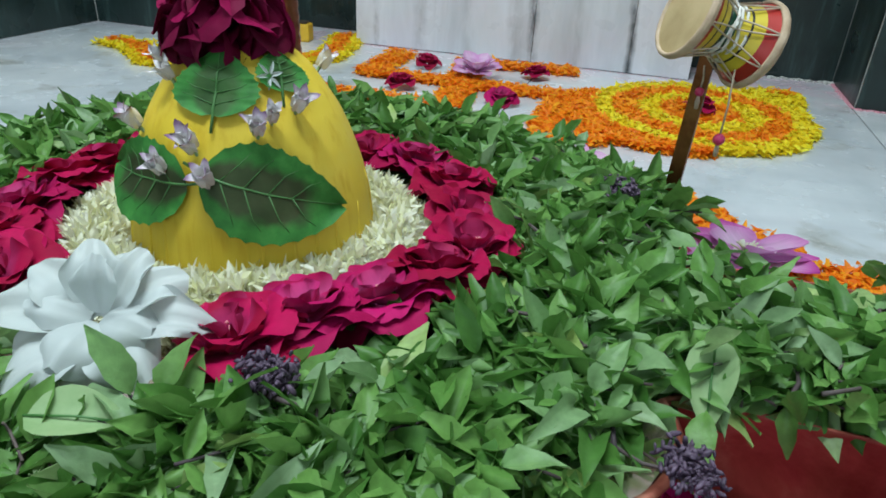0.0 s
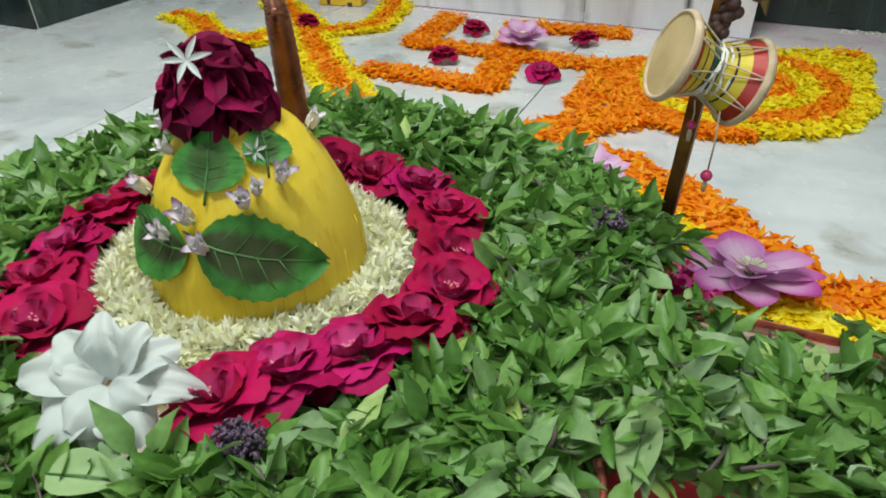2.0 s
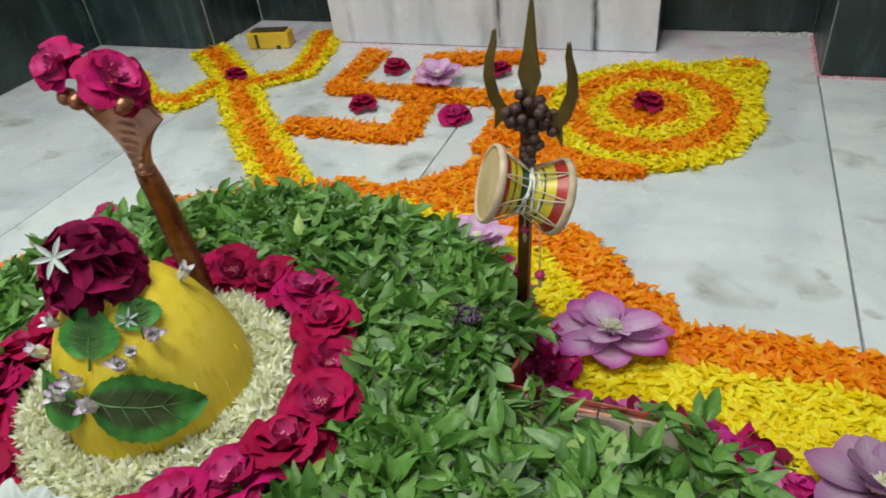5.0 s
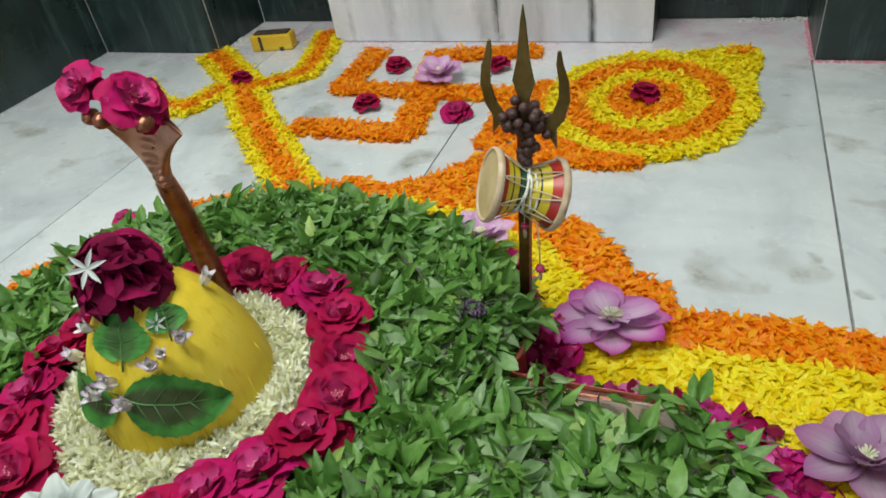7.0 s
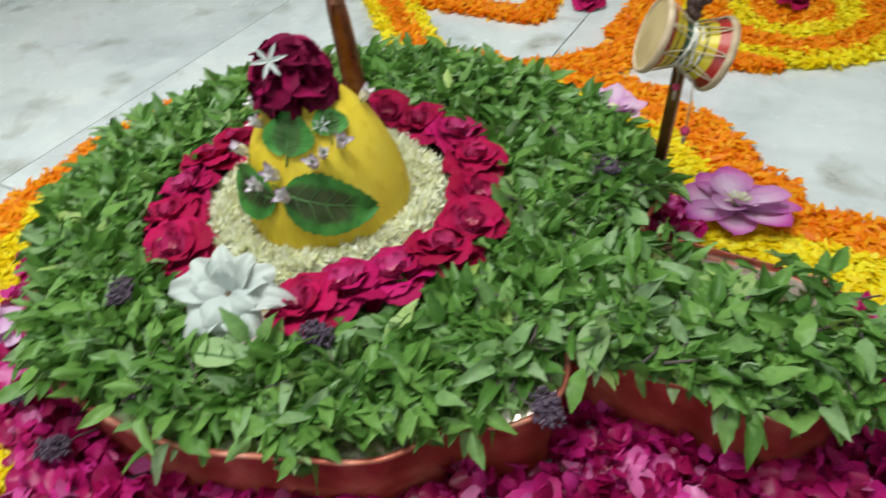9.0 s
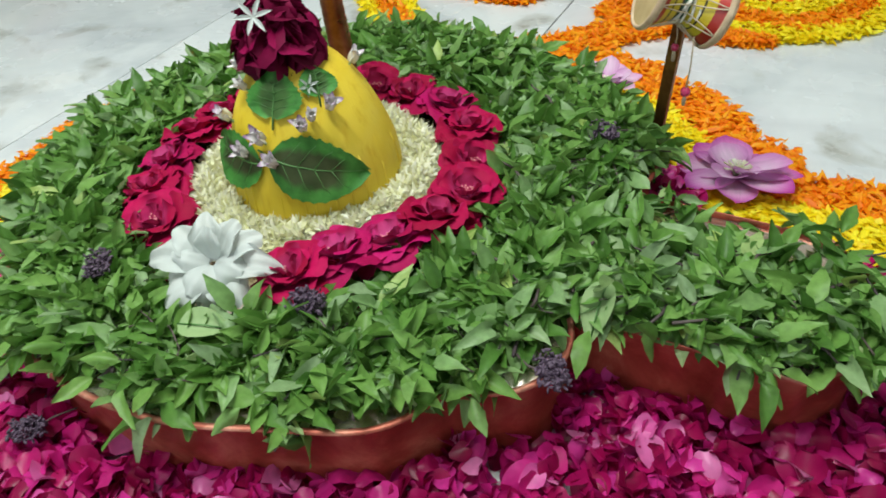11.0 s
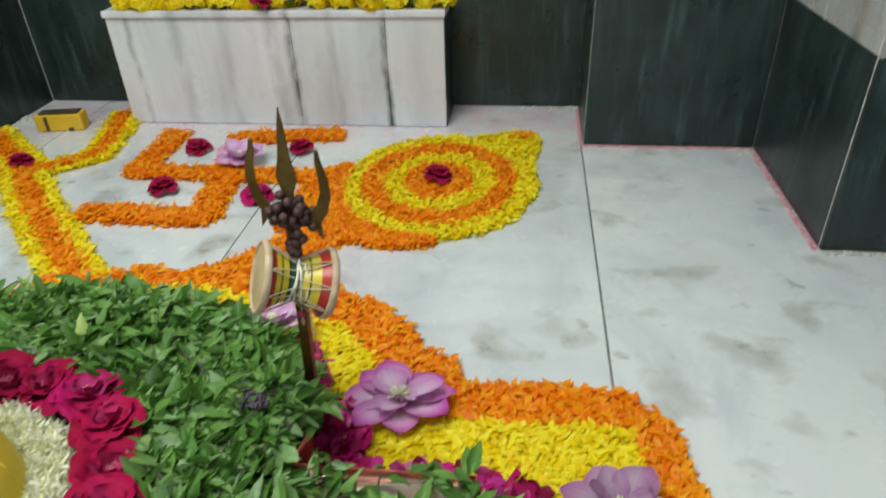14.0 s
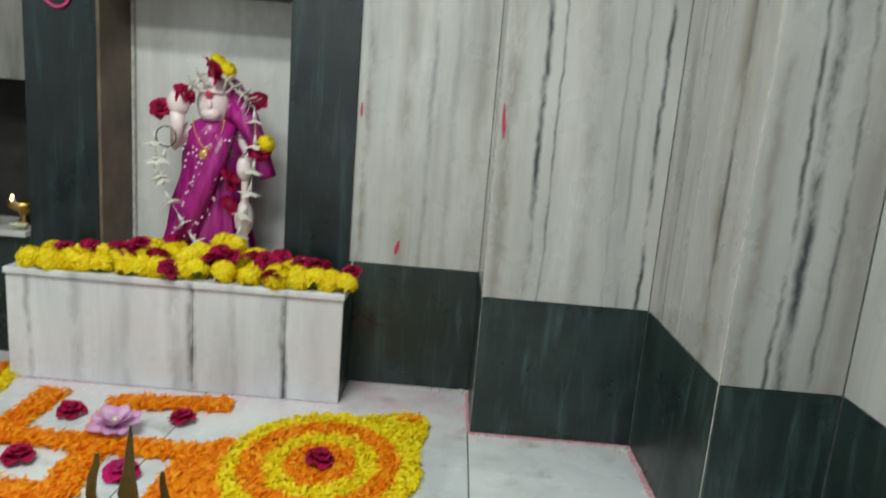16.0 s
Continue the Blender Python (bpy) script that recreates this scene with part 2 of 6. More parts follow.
NICHE_BROWN = plain("mottled brown stone", (0.07, 0.052, 0.035), (0.16, 0.12, 0.085), 6, 0.6)
GREY_MARBLE = plain("mottled grey marble", (0.10, 0.10, 0.095), (0.22, 0.215, 0.20), 5, 0.5, 0, 0, 0.5, (2, 2, 0.6))
BLACK_PLASTER = plain("near-black plaster", (0.008, 0.008, 0.009), (0.03, 0.028, 0.027), 8, 0.85)
LEAF = petal_material("holy basil leaf", [(0.0, (0.078, 0.20, 0.034)), (0.35, (0.138, 0.31, 0.058)), (0.65, (0.22, 0.415, 0.097)), (0.84, (0.25, 0.435, 0.158)), (0.95, (0.325, 0.475, 0.25)), (1.0, (0.43, 0.59, 0.155))], 0.40, 110, 0.30, 0.34, 0.5)
STEM = petal_material("purple-brown basil stem", [(0.0, (0.05, 0.035, 0.045)), (1.0, (0.13, 0.10, 0.09))], 0.6, 60, 0.0)
ORANGE = petal_material("orange marigold petal", [(0.0, (0.90, 0.22, 0.002)), (0.5, (1.0, 0.37, 0.003)), (1.0, (1.0, 0.52, 0.014))], 0.5, 80, 0.42, 0.06)
YELLOW = petal_material("yellow marigold petal", [(0.0, (0.90, 0.66, 0.004)), (0.5, (1.0, 0.84, 0.008)), (1.0, (1.0, 0.94, 0.05))], 0.5, 80, 0.42, 0.06)
MAGENTA = petal_material("magenta rose petal", [(0.0, (0.25, 0.002, 0.048)), (0.40, (0.48, 0.007, 0.13)), (0.74, (0.68, 0.020, 0.26)), (0.92, (0.72, 0.05, 0.36)), (1.0, (0.80, 0.24, 0.52))], 0.36, 70, 0.25, 0.3)
ROSE = rose_material("crimson rose petal", (0.27, 0.002, 0.030), (0.48, 0.004, 0.085), (0.80, 0.10, 0.36))
DARK_ROSE = rose_material("dark crimson rose petal", (0.09, 0.0015, 0.020), (0.28, 0.003, 0.066), (0.07, 0.001, 0.012))
FLOOR_ROSE = rose_material("deep red rose petal", (0.26, 0.003, 0.03), (0.48, 0.008, 0.09), (0.55, 0.06, 0.14))
MAG_ROSE = rose_material("magenta rose petal, whole bloom", (0.32, 0.003, 0.055), (0.54, 0.008, 0.15), (0.88, 0.18, 0.52))
POLLEN = plain("pink rose stamens", (0.55, 0.10, 0.16), (0.80, 0.36, 0.40), 300, 0.8)
JASMINE = petal_material("cream jasmine bud", [(0.0, (0.76, 0.76, 0.44)), (0.3, (0.88, 0.88, 0.64)), (1.0, (0.92, 0.92, 0.82))], 0.5, 60, 0.35, 0.05)
GARLAND_WHITE = petal_material("white tuberose petal", [(0.0, (0.80, 0.80, 0.74)), (1.0, (0.90, 0.90, 0.86))], 0.5, 30, 0.35, 0.05)
WHITE_PETAL = petal_material("waxy white petal", [(0.0, (0.52, 0.60, 0.50)), (0.4, (0.62, 0.67, 0.65)), (1.0, (0.68, 0.72, 0.73))], 0.45, 30, 0.28, 0.16)


def crown_petal_material():
    m, n, k, b = material("mauve-white crown flower petal with a purple tip", 0.5, 0.0, 0.35)
    sep = n.new("ShaderNodeSeparateXYZ")
    k.new(n.new("ShaderNodeTexCoord").outputs["Object"], sep.inputs[0])
    col = ramp(n, k, sep.outputs[1], [(0.0, (0.70, 0.67, 0.60)), (0.0175, (0.86, 0.83, 0.84)), (0.0215, (0.48, 0.30, 0.48)), (0.0250, (0.10, 0.03, 0.11))])
    g = noise_tex(n, k, 220, 3)
    k.new(mix(n, k, 0.2, col, ramp(n, k, g, [(0.3, (0.4,) * 3), (0.7, (1.0,) * 3)]), "MULTIPLY"), b.inputs["Base Color"])
    return m


CALOTROPIS = crown_petal_material()
PURPLE = plain("dark purple petal tip", (0.022, 0.012, 0.026), (0.15, 0.10, 0.16), 160, 0.6)
PASTE = None


def paste_material():
    m, n, k, b = material("yellow sandal paste over cloth", 0.55, 0.0, 0.35)
    f = noise_tex(n, k, 5, 4, 0.6)
    col = ramp(n, k, f, [(0.3, (0.72, 0.52, 0.026)), (0.55, (0.77, 0.58, 0.055)), (0.75, (0.79, 0.63, 0.115))])
    s = noise_tex(n, k, 22, 4, 0.6, (4, 4, 0.25))
    col = mix(n, k, ramp(n, k, s, [(0.52, (0, 0, 0)), (0.72, (0.55,) * 3)]), col, (0.60, 0.37, 0.012))
    k.new(col, b.inputs["Base Color"])
    bump(n, k, b, s, 0.35, 0.003)
    return m


def copper_material(name, a, c, d, rough, metal=0.9):
    m, n, k, b = material(name, rough, metal)
    f = noise_tex(n, k, 9, 6, 0.65, None, 0.5)
    col = ramp(n, k, f, [(0.36, a), (0.5, c), (0.66, d)])
    spot = noise_tex(n, k, 34, 5, 0.7)
    k.new(mix(n, k, ramp(n, k, spot, [(0.52, (0, 0, 0)), (0.72, (0.6,) * 3)]), col, a), b.inputs["Base Color"])
    k.new(ramp(n, k, noise_tex(n, k, 18, 4), [(0.3, (rough - 0.1,) * 3), (0.7, (rough + 0.15,) * 3)]), b.inputs["Roughness"])
    bump(n, k, b, noise_tex(n, k, 30, 3), 0.12, 0.002)
    return m


PASTE = paste_material()
COPPER_RED = copper_material("red-tarnished copper sheet", (0.27, 0.034, 0.022), (0.43, 0.075, 0.052), (0.60, 0.20, 0.13), 0.38, 0.40)
COPPER_TOP = copper_material("bright beaten copper", (0.80, 0.58, 0.46), (0.90, 0.75, 0.64), (0.94, 0.86, 0.78), 0.12)
COPPER_RIM = copper_material("worn copper rim", (0.30, 0.06, 0.04), (0.42, 0.12, 0.08), (0.70, 0.38, 0.27), 0.45, 0.6)
SNAKE = copper_material("brown copper", (0.19, 0.068, 0.038), (0.32, 0.13, 0.078), (0.48, 0.23, 0.15), 0.32)
BRASS = copper_material("dull brass", (0.13, 0.09, 0.03), (0.20, 0.14, 0.05), (0.27, 0.20, 0.08), 0.42)
BRASS_POLE = copper_material("brown brass bar", (0.12, 0.045, 0.015), (0.22, 0.09, 0.03), (0.36, 0.19, 0.06), 0.4)
BEAD = plain("dark brown seed bead", (0.026, 0.010, 0.009), (0.085, 0.034, 0.028), 160, 0.5, 0, 0.6)
SKIN = plain("tan drum hide", (0.38, 0.28, 0.13), (0.52, 0.40, 0.21), 18, 0.6)
HIDE = plain("beige hide rim", (0.42, 0.30, 0.19), (0.60, 0.47, 0.33), 40, 0.7, 0, 0.3)
CORD = plain("white cotton cord", (0.6, 0.58, 0.52), (0.78, 0.76, 0.7), 90, 0.9, 0, 0.4)
STRING = plain("tan string", (0.45, 0.36, 0.26), (0.62, 0.52, 0.40), 90, 0.9)
D_RED = plain("red drum lacquer", (0.33, 0.018, 0.014), (0.45, 0.03, 0.022), 30, 0.35)
D_YELLOW = plain("yellow drum lacquer", (0.55, 0.42, 0.02), (0.68, 0.55, 0.04), 30, 0.35)
D_GREEN = plain("dark green drum lacquer", (0.008, 0.07, 0.04), (0.015, 0.11, 0.06), 30, 0.35)
D_BLACK = plain("black drum lacquer", (0.008, 0.008, 0.008), (0.02, 0.02, 0.02), 30, 0.4)
PINK_BEAD = plain("crimson-pink plastic bead", (0.48, 0.02, 0.10), (0.62, 0.05, 0.17), 60, 0.35)
STATUE_STONE = plain("pale pink painted marble", (0.70, 0.55, 0.57), (0.80, 0.72, 0.73), 14, 0.35)
SILK = plain("magenta silk cloth", (0.19, 0.003, 0.10), (0.48, 0.016, 0.28), 16, 0.30, 0, 0.6, 0.5, (3, 3, 0.6))
SEQUIN = plain("pale pink sequin", (0.7, 0.45, 0.6), (0.85, 0.65, 0.75), 40, 0.3)
GOLD = plain("gilt pendant", (0.6, 0.35, 0.06), (0.8, 0.5, 0.1), 60, 0.35, 0.8)
STEEL = plain("shiny steel", (0.5, 0.5, 0.5), (0.7, 0.7, 0.7), 20, 0.2, 1.0)
LAMP_BRASS = plain("oily brass", (0.42, 0.26, 0.06), (0.6, 0.4, 0.12), 30, 0.3, 1.0)
YELLOW_PAINT = plain("chipped yellow paint", (0.55, 0.33, 0.01), (0.72, 0.46, 0.03), 12, 0.5)
BLACK_MARK = plain("dark brown stain", (0.02, 0.015, 0.01), (0.07, 0.05, 0.03), 40, 0.8)
PINK_THREAD = plain("pink bangle plastic", (0.5, 0.03, 0.16), (0.62, 0.06, 0.22), 30, 0.4)
RED_MARK = plain("dried red powder", (0.42, 0.02, 0.05), (0.58, 0.08, 0.14), 60, 0.9)
RED_POWDER = plain("pink colour powder", (0.52, 0.16, 0.22), (0.68, 0.42, 0.46), 40, 0.95)


def lotus_material(name="violet-pink lotus petal", fade=1.0):
    """Pale at the heart of each petal, deep violet-pink along its rim."""
    m, n, k, b = material(name, 0.5, 0.0, 0.3)
    mp = n.new("ShaderNodeMapping")
    mp.inputs["Location"].default_value = (0, -0.036, 0)
    mp.inputs["Scale"].default_value = (1.25, 1.0, 0.0)
    k.new(n.new("ShaderNodeTexCoord").outputs["Object"], mp.inputs[0])
    far = n.new("ShaderNodeVectorMath")
    far.operation = "LENGTH"
    k.new(mp.outputs[0], far.inputs[0])
    col = ramp(n, k, far.outputs["Value"], [(p, tuple(c * fade for c in tone)) for p, tone in ((0.008, (0.84, 0.60, 0.82)), (0.034, (0.72, 0.32, 0.66)), (0.050, (0.56, 0.10, 0.46)), (0.062, (0.38, 0.025, 0.26)))])
    g = noise_tex(n, k, 110, 3, 0.6, (3, 0.15, 1))
    col = mix(n, k, 0.35, col, ramp(n, k, g, [(0.3, (0.5,) * 3), (0.7, (1.0,) * 3)]), "MULTIPLY")
    k.new(col, b.inputs["Base Color"])
    t = n.new("ShaderNodeBsdfTranslucent")
    k.new(col, t.inputs[0])
    s = n.new("ShaderNodeMixShader")
    s.inputs[0].default_value = 0.25
    k.new(b.outputs[0], s.inputs[1])
    k.new(t.outputs[0], s.inputs[2])
    k.new(s.outputs[0], n["Material Output"].inputs[0])
    return m


def broad_leaf_material(name="green broad leaf with a purple-brown heart", dark=0.9):
    m, n, k, b = material(name, 0.6, 0.0, 0.25)
    f = noise_tex(n, k, 60, 4, 0.6)
    green = ramp(n, k, f, [(0.3, (0.032, 0.135, 0.024)), (0.6, (0.055, 0.22, 0.038)), (0.75, (0.085, 0.27, 0.055))])
    heart = ramp(n, k, noise_tex(n, k, 45, 4, 0.6, None, 0.4), [(0.3, (0.030, 0.036, 0.014)), (0.7, (0.055, 0.058, 0.026))])
    att = n.new("ShaderNodeAttribute")
    att.attribute_name = "across"
    wob = n.new("ShaderNodeMath")
    wob.operation = "MULTIPLY_ADD"
    k.new(noise_tex(n, k, 38, 3), wob.inputs[0])
    wob.inputs[1].default_value = 0.45
    k.new(att.outputs["Fac"], wob.inputs[2])
    col = mix(n, k, ramp(n, k, wob.outputs[0], [(0.66, (dark,) * 3), (0.90, (0, 0, 0))]), green, heart)
    k.new(col, b.inputs["Base Color"])
    bump(n, k, b, noise_tex(n, k, 70, 3), 0.3, 0.001)
    return m


LOTUS = lotus_material()
LOTUS_LIMP = lotus_material("limp violet lotus petal", 0.62)
BROAD_LEAF = broad_leaf_material()
TOP_LEAF = broad_leaf_material("green broad leaf with a dull heart", 0.6)
LEAF_VEIN = plain("pale green leaf vein", (0.05, 0.15, 0.035), (0.08, 0.20, 0.05), 60, 0.5)
PALE_LEAF = plain("pale yellow-green leaf", (0.19, 0.31, 0.12), (0.31, 0.42, 0.20), 30, 0.6)
FLAME = bpy.data.materials.new("oil flame")
FLAME.use_nodes = True
FLAME.node_tree.nodes["Principled BSDF"].inputs["Emission Color"].default_value = (1.0, 0.62, 0.2, 1)
FLAME.node_tree.nodes["Principled BSDF"].inputs["Emission Strength"].default_value = 12

# ---- building helpers ----


def mesh_of(name, verts, faces, mats=(), smooth=True, slots=None):
    me = bpy.data.meshes.new(name)
    me.from_pydata([tuple(v) for v in verts], [], [tuple(f) for f in faces])
    for m in mats:
        me.materials.append(m)
    if slots is not None:
        me.polygons.foreach_set("material_index", slots)
    me.polygons.foreach_set("use_smooth", [smooth] * len(me.polygons))
    me.update()
    return me


def from_bm(name, bm, mats=(), smooth=False):
    me = bpy.data.meshes.new(name)
    bm.normal_update()
    bm.to_mesh(me)
    bm.free()
    for m in mats:
        me.materials.append(m)
    me.polygons.foreach_set("use_smooth", [smooth] * len(me.polygons))
    return me


def part(name, data, parent, label="", at=None):
    ob = new(name, data)
    ob.parent = parent
    if at is not None:
        ob.matrix_basis = at
    return tagged(ob, label)


def thing(name, label, category, data=None, at=None, group="", kind=""):
    ob = new(name, data)
    if at is not None:
        ob.matrix_basis = at
    return tagged(ob, label, category, group, kind)


def box_bm(x0, x1, y0, y1, z0, z1, bevel=0.0):
    bm = bmesh.new()
    bmesh.ops.create_cube(bm, size=1)
    for v in bm.verts:
        v.co = Vector((x0 + (v.co.x + 0.5) * (x1 - x0), y0 + (v.co.y + 0.5) * (y1 - y0), z0 + (v.co.z + 0.5) * (z1 - z0)))
    if bevel:
        bmesh.ops.bevel(bm, geom=bm.edges[:], offset=bevel, segments=2, affect="EDGES", profile=0.6)
    return bm


def box(name, x0, x1, y0, y1, z0, z1, mat, bevel=0.0):
    return from_bm(name, box_bm(x0, x1, y0, y1, z0, z1, bevel), [mat])


def tube(points, radius, sides=8, caps=True):
    """Verts and faces of a round bar along points; radius a number or one a point."""
    pts = [Vector(p) for p in points]
    rad = radius if isinstance(radius, (list, tuple)) else [radius] * len(pts)
    verts, faces = [], []
    side = None
    for i, p in enumerate(pts):
        d = (pts[min(i + 1, len(pts) - 1)] - pts[max(i - 1, 0)]).normalized()
        if side is None:
            side = d.orthogonal().normalized()
        side = (side - d * side.dot(d)).normalized()
        up = d.cross(side)
        for s in range(sides):
            a = 2 * math.pi * s / sides
            verts.append(p + (side * math.cos(a) + up * math.sin(a)) * rad[i])
    for i in range(len(pts) - 1):
        for s in range(sides):
            t = (s + 1) % sides
            faces.append((i * sides + s, i * sides + t, (i + 1) * sides + t, (i + 1) * sides + s))
    if caps:
        faces.append(tuple(range(sides - 1, -1, -1)))
        faces.append(tuple((len(pts) - 1) * sides + s for s in range(sides)))
    return verts, faces


def lathe(profile, sides=32, close=False):
    """Verts and faces of a turned form from (radius, height) pairs."""
    verts, faces = [], []
    for r, z in profile:
        for s in range(sides):
            a = 2 * math.pi * s / sides
            verts.append((r * math.cos(a), r * math.sin(a), z))
    for i in range(len(profile) - 1):
        for s in range(sides):
            t = (s + 1) % sides
            faces.append((i * sides + s, i * sides + t, (i + 1) * sides + t, (i + 1) * sides + s))
    if close:
        faces.append(tuple(range(sides - 1, -1, -1)))
        faces.append(tuple((len(profile) - 1) * sides + s for s in range(sides)))
    return verts, faces


def join(pieces):
    verts, faces = [], []
    for v, f in pieces:
        o = len(verts)
        verts += [Vector(p) for p in v]
        faces += [tuple(i + o for i in q) for q in f]
    return verts, faces


def moved(piece, m):
    return [m @ Vector(p) for p in piece[0]], piece[1]


def ball(r=1.0, rings=6, sides=8):
    prof = [(max(1e-4, r * math.sin(math.pi * i / rings)), -r * math.cos(math.pi * i / rings)) for i in range(rings + 1)]
    return lathe(prof, sides)


def scatter(name, templates, poses, mats, smooth=True):
    """One joined mesh of many small pieces; poses are (template number, 4x4 matrix)."""
    arrs = [np.array([tuple(p) for p in t[0]]) for t in templates]
    vs, fs, n = [], [], 0
    for i, m in poses:
        a = np.array(m)
        vs.append(arrs[i] @ a[:3, :3].T + a[:3, 3])
        fs += [tuple(q + n for q in f) for f in templates[i][1]]
        n += len(arrs[i])
    return mesh_of(name, np.concatenate(vs).tolist(), fs, mats, smooth)


def blade(length, width, fold, droop, rows=5, tip=0.0, swell=0.85, cup=0.0, wave=0.0, seed=0):
    """A leaf or petal from the origin along +y: widest at the middle, folded along its rib, tip bent down."""
    rnd = random.Random(seed)
    verts, faces = [], []
    for i in range(rows + 1):
        s = i / rows
        w = width * 0.5 * (math.sin(math.pi * min(1, s ** swell)) ** 0.8 if 0 < s < 1 else 0.02)
        w = max(w, width * 0.5 * tip * s, width * 0.02)
        for j in (-1, -0.5, 0, 0.5, 1):
            z = fold * abs(j) * w * 2 - droop * length * s * s + cup * length * (j * j - 0.5) * math.sin(math.pi * s) + wave * length * (rnd.random() - 0.5)
            verts.append((j * w, s * length, z))
    for i in range(rows):
        for j in range(4):
            a = i * 5 + j
            faces.append((a, a + 1, a + 6, a + 5))
    return verts, faces


def small_blade(length, width, fold, droop, rows=4, swell=0.85, twist=0.0):
    """The cheap sort: three points across."""
    verts, faces = [], []
    for i in range(rows + 1):
        s = i / rows
        w = max(width * 0.5 * (math.sin(math.pi * min(1, s ** swell)) ** 0.8 if 0 < s < 1 else 0), width * 0.03)
        t = twist * s
        for j in (-1, 0, 1):
            x, z = j * w * math.cos(t), fold * abs(j) * w * 2 + j * w * math.sin(t)
            verts.append((x, s * length, z - droop * length * s * s))
    for i in range(rows):
        for j in range(2):
            a = i * 3 + j
            faces.append((a, a + 1, a + 4, a + 3))
    return verts, faces


def soft_petal(length, width, cup, roll, ruffle=0.04, rows=7, cols=7, seed=0, blunt=0.2, claw=0.25):
    """A smooth broad petal along +y: cupped across, rim rolled back, edge gently ruffled."""
    rnd = random.Random(seed)
    ph, fr = rnd.uniform(0, 6), rnd.uniform(2.2, 4.0)
    verts, faces = [], []
    for i in range(rows + 1):
        s = i / rows
        w = width * 0.5 * (claw + (1 - claw) * math.sin(math.pi * 0.5 * min(1, s * 1.45)) ** 0.9) * (1 - 0.30 * max(0, s - 0.72) / 0.28)
        for j in range(cols + 1):
            u = 2 * j / cols - 1
            y = length * (s - blunt * u * u * s * s)
            z = cup * length * (0.45 * u * u * s + 0.35 * s * s) - roll * length * max(0, s - 0.55) ** 2 * 2.2
            z += ruffle * length * s * s * math.sin(fr * u + ph) + 0.5 * ruffle * length * s * math.sin(2.7 * fr * u + 2 * ph)
            verts.append((u * w, y, z))
    for i in range(rows):
        for j in range(cols):
            a = i * (cols + 1) + j
            faces.append((a, a + 1, a + cols + 2, a + cols + 1))
    return verts, faces


def basil_leaf(length, width, fold, droop, seed, curl=0.0, rows=6):
    """A lance-shaped leaf, widest below its middle, with a pointed tip, shallow teeth, a folded rib and a wavy edge."""
    rnd = random.Random(seed)
    ph = rnd.uniform(0, 6)
    bend = rnd.uniform(-0.22, 0.22)
    verts, faces = [], []
    for i in range(rows + 1):
        s = i / rows
        w = width * 0.5 * max(0.04, math.sin(math.pi * min(0.99, 0.02 + 0.97 * s ** 0.76))) ** 0.84
        w *= 1 + 0.06 * math.cos(i * math.pi) + rnd.uniform(-0.05, 0.05)
        for j in (-1, -0.5, 0, 0.5, 1):
            z = fold * abs(j) * w * 2 - droop * length * s * s + curl * w * (j * j)
            z += 0.16 * width * abs(j) * math.sin(5.5 * s + ph + (1.7 if j > 0 else 0))
            verts.append((j * w + bend * length * s * s, s * length, z))
    for i in range(rows):
        for j in range(4):
            a = i * 5 + j
            faces.append((a, a + 1, a + 6, a + 5))
    return verts, faces

# ---- the room ----
Z_CEIL = 2.6
DADO = 0.437
BACK, STEP, SIDE_END = 2.853, 2.530, 1.963
RX = (1.530, 2.028, 2.292)     # right-hand corners of the stepped wall
LX = (-0.43, -0.965, -1.19)    # the same on the left

floor = tagged(new("floor", box("floor", -1.9, 3.0, -2.4, 3.3, -0.08, -0.006, GROUT)), "white marble slab floor with dark joints and grey stains", "floor", kind="structure")


def clad(wall, faces_axis, c, a0, a1, z0, z1, splits, mat, name, proud=0.012, gap=0.0018, first=True):
    """Marble panels on a wall: faces_axis 'y-' looks towards -y at y=c, 'x-' towards -x, 'x+' towards +x."""
    cuts = [a0, *splits, a1]
    for p, q in zip(cuts, cuts[1:]):
        if faces_axis == "y-":
            me = box(name, p + gap, q - gap, c - proud, c, z0 + gap, z1 - gap, mat, 0.0012)
        elif faces_axis == "x-":
            me = box(name, c - proud, c, p + gap, q - gap, z0 + gap, z1 - gap, mat, 0.0012)
        else:
            me = box(name, c, c + proud, p + gap, q - gap, z0 + gap, z1 - gap, mat, 0.0012)
        part(name, me, wall)
    for q in ((a0, *splits) if first else splits):
        if faces_axis == "y-":
            me = box("joint", q - 0.0018, q + 0.0018, c - proud + 0.0008, c + 0.001, z0, z1, WHITE_GROUT)
        elif faces_axis == "x-":
            me = box("joint", c - proud + 0.0008, c + 0.001, q - 0.0018, q + 0.0018, z0, z1, WHITE_GROUT)
        else:
            me = box("joint", c - 0.001, c + proud - 0.0008, q - 0.0018, q + 0.0018, z0, z1, WHITE_GROUT)
        part("joint", me, wall)


def wall(name, x0, x1, y0, y1, z0, z1, label, mat=WHITE_GROUT):
    return tagged(new(name, box(name, x0, x1, y0, y1, z0, z1, mat)), label, "wall", kind="structure")


P = 0.012
WHITE_WALL = "grey-streaked white marble wall over a dark green marble dado"
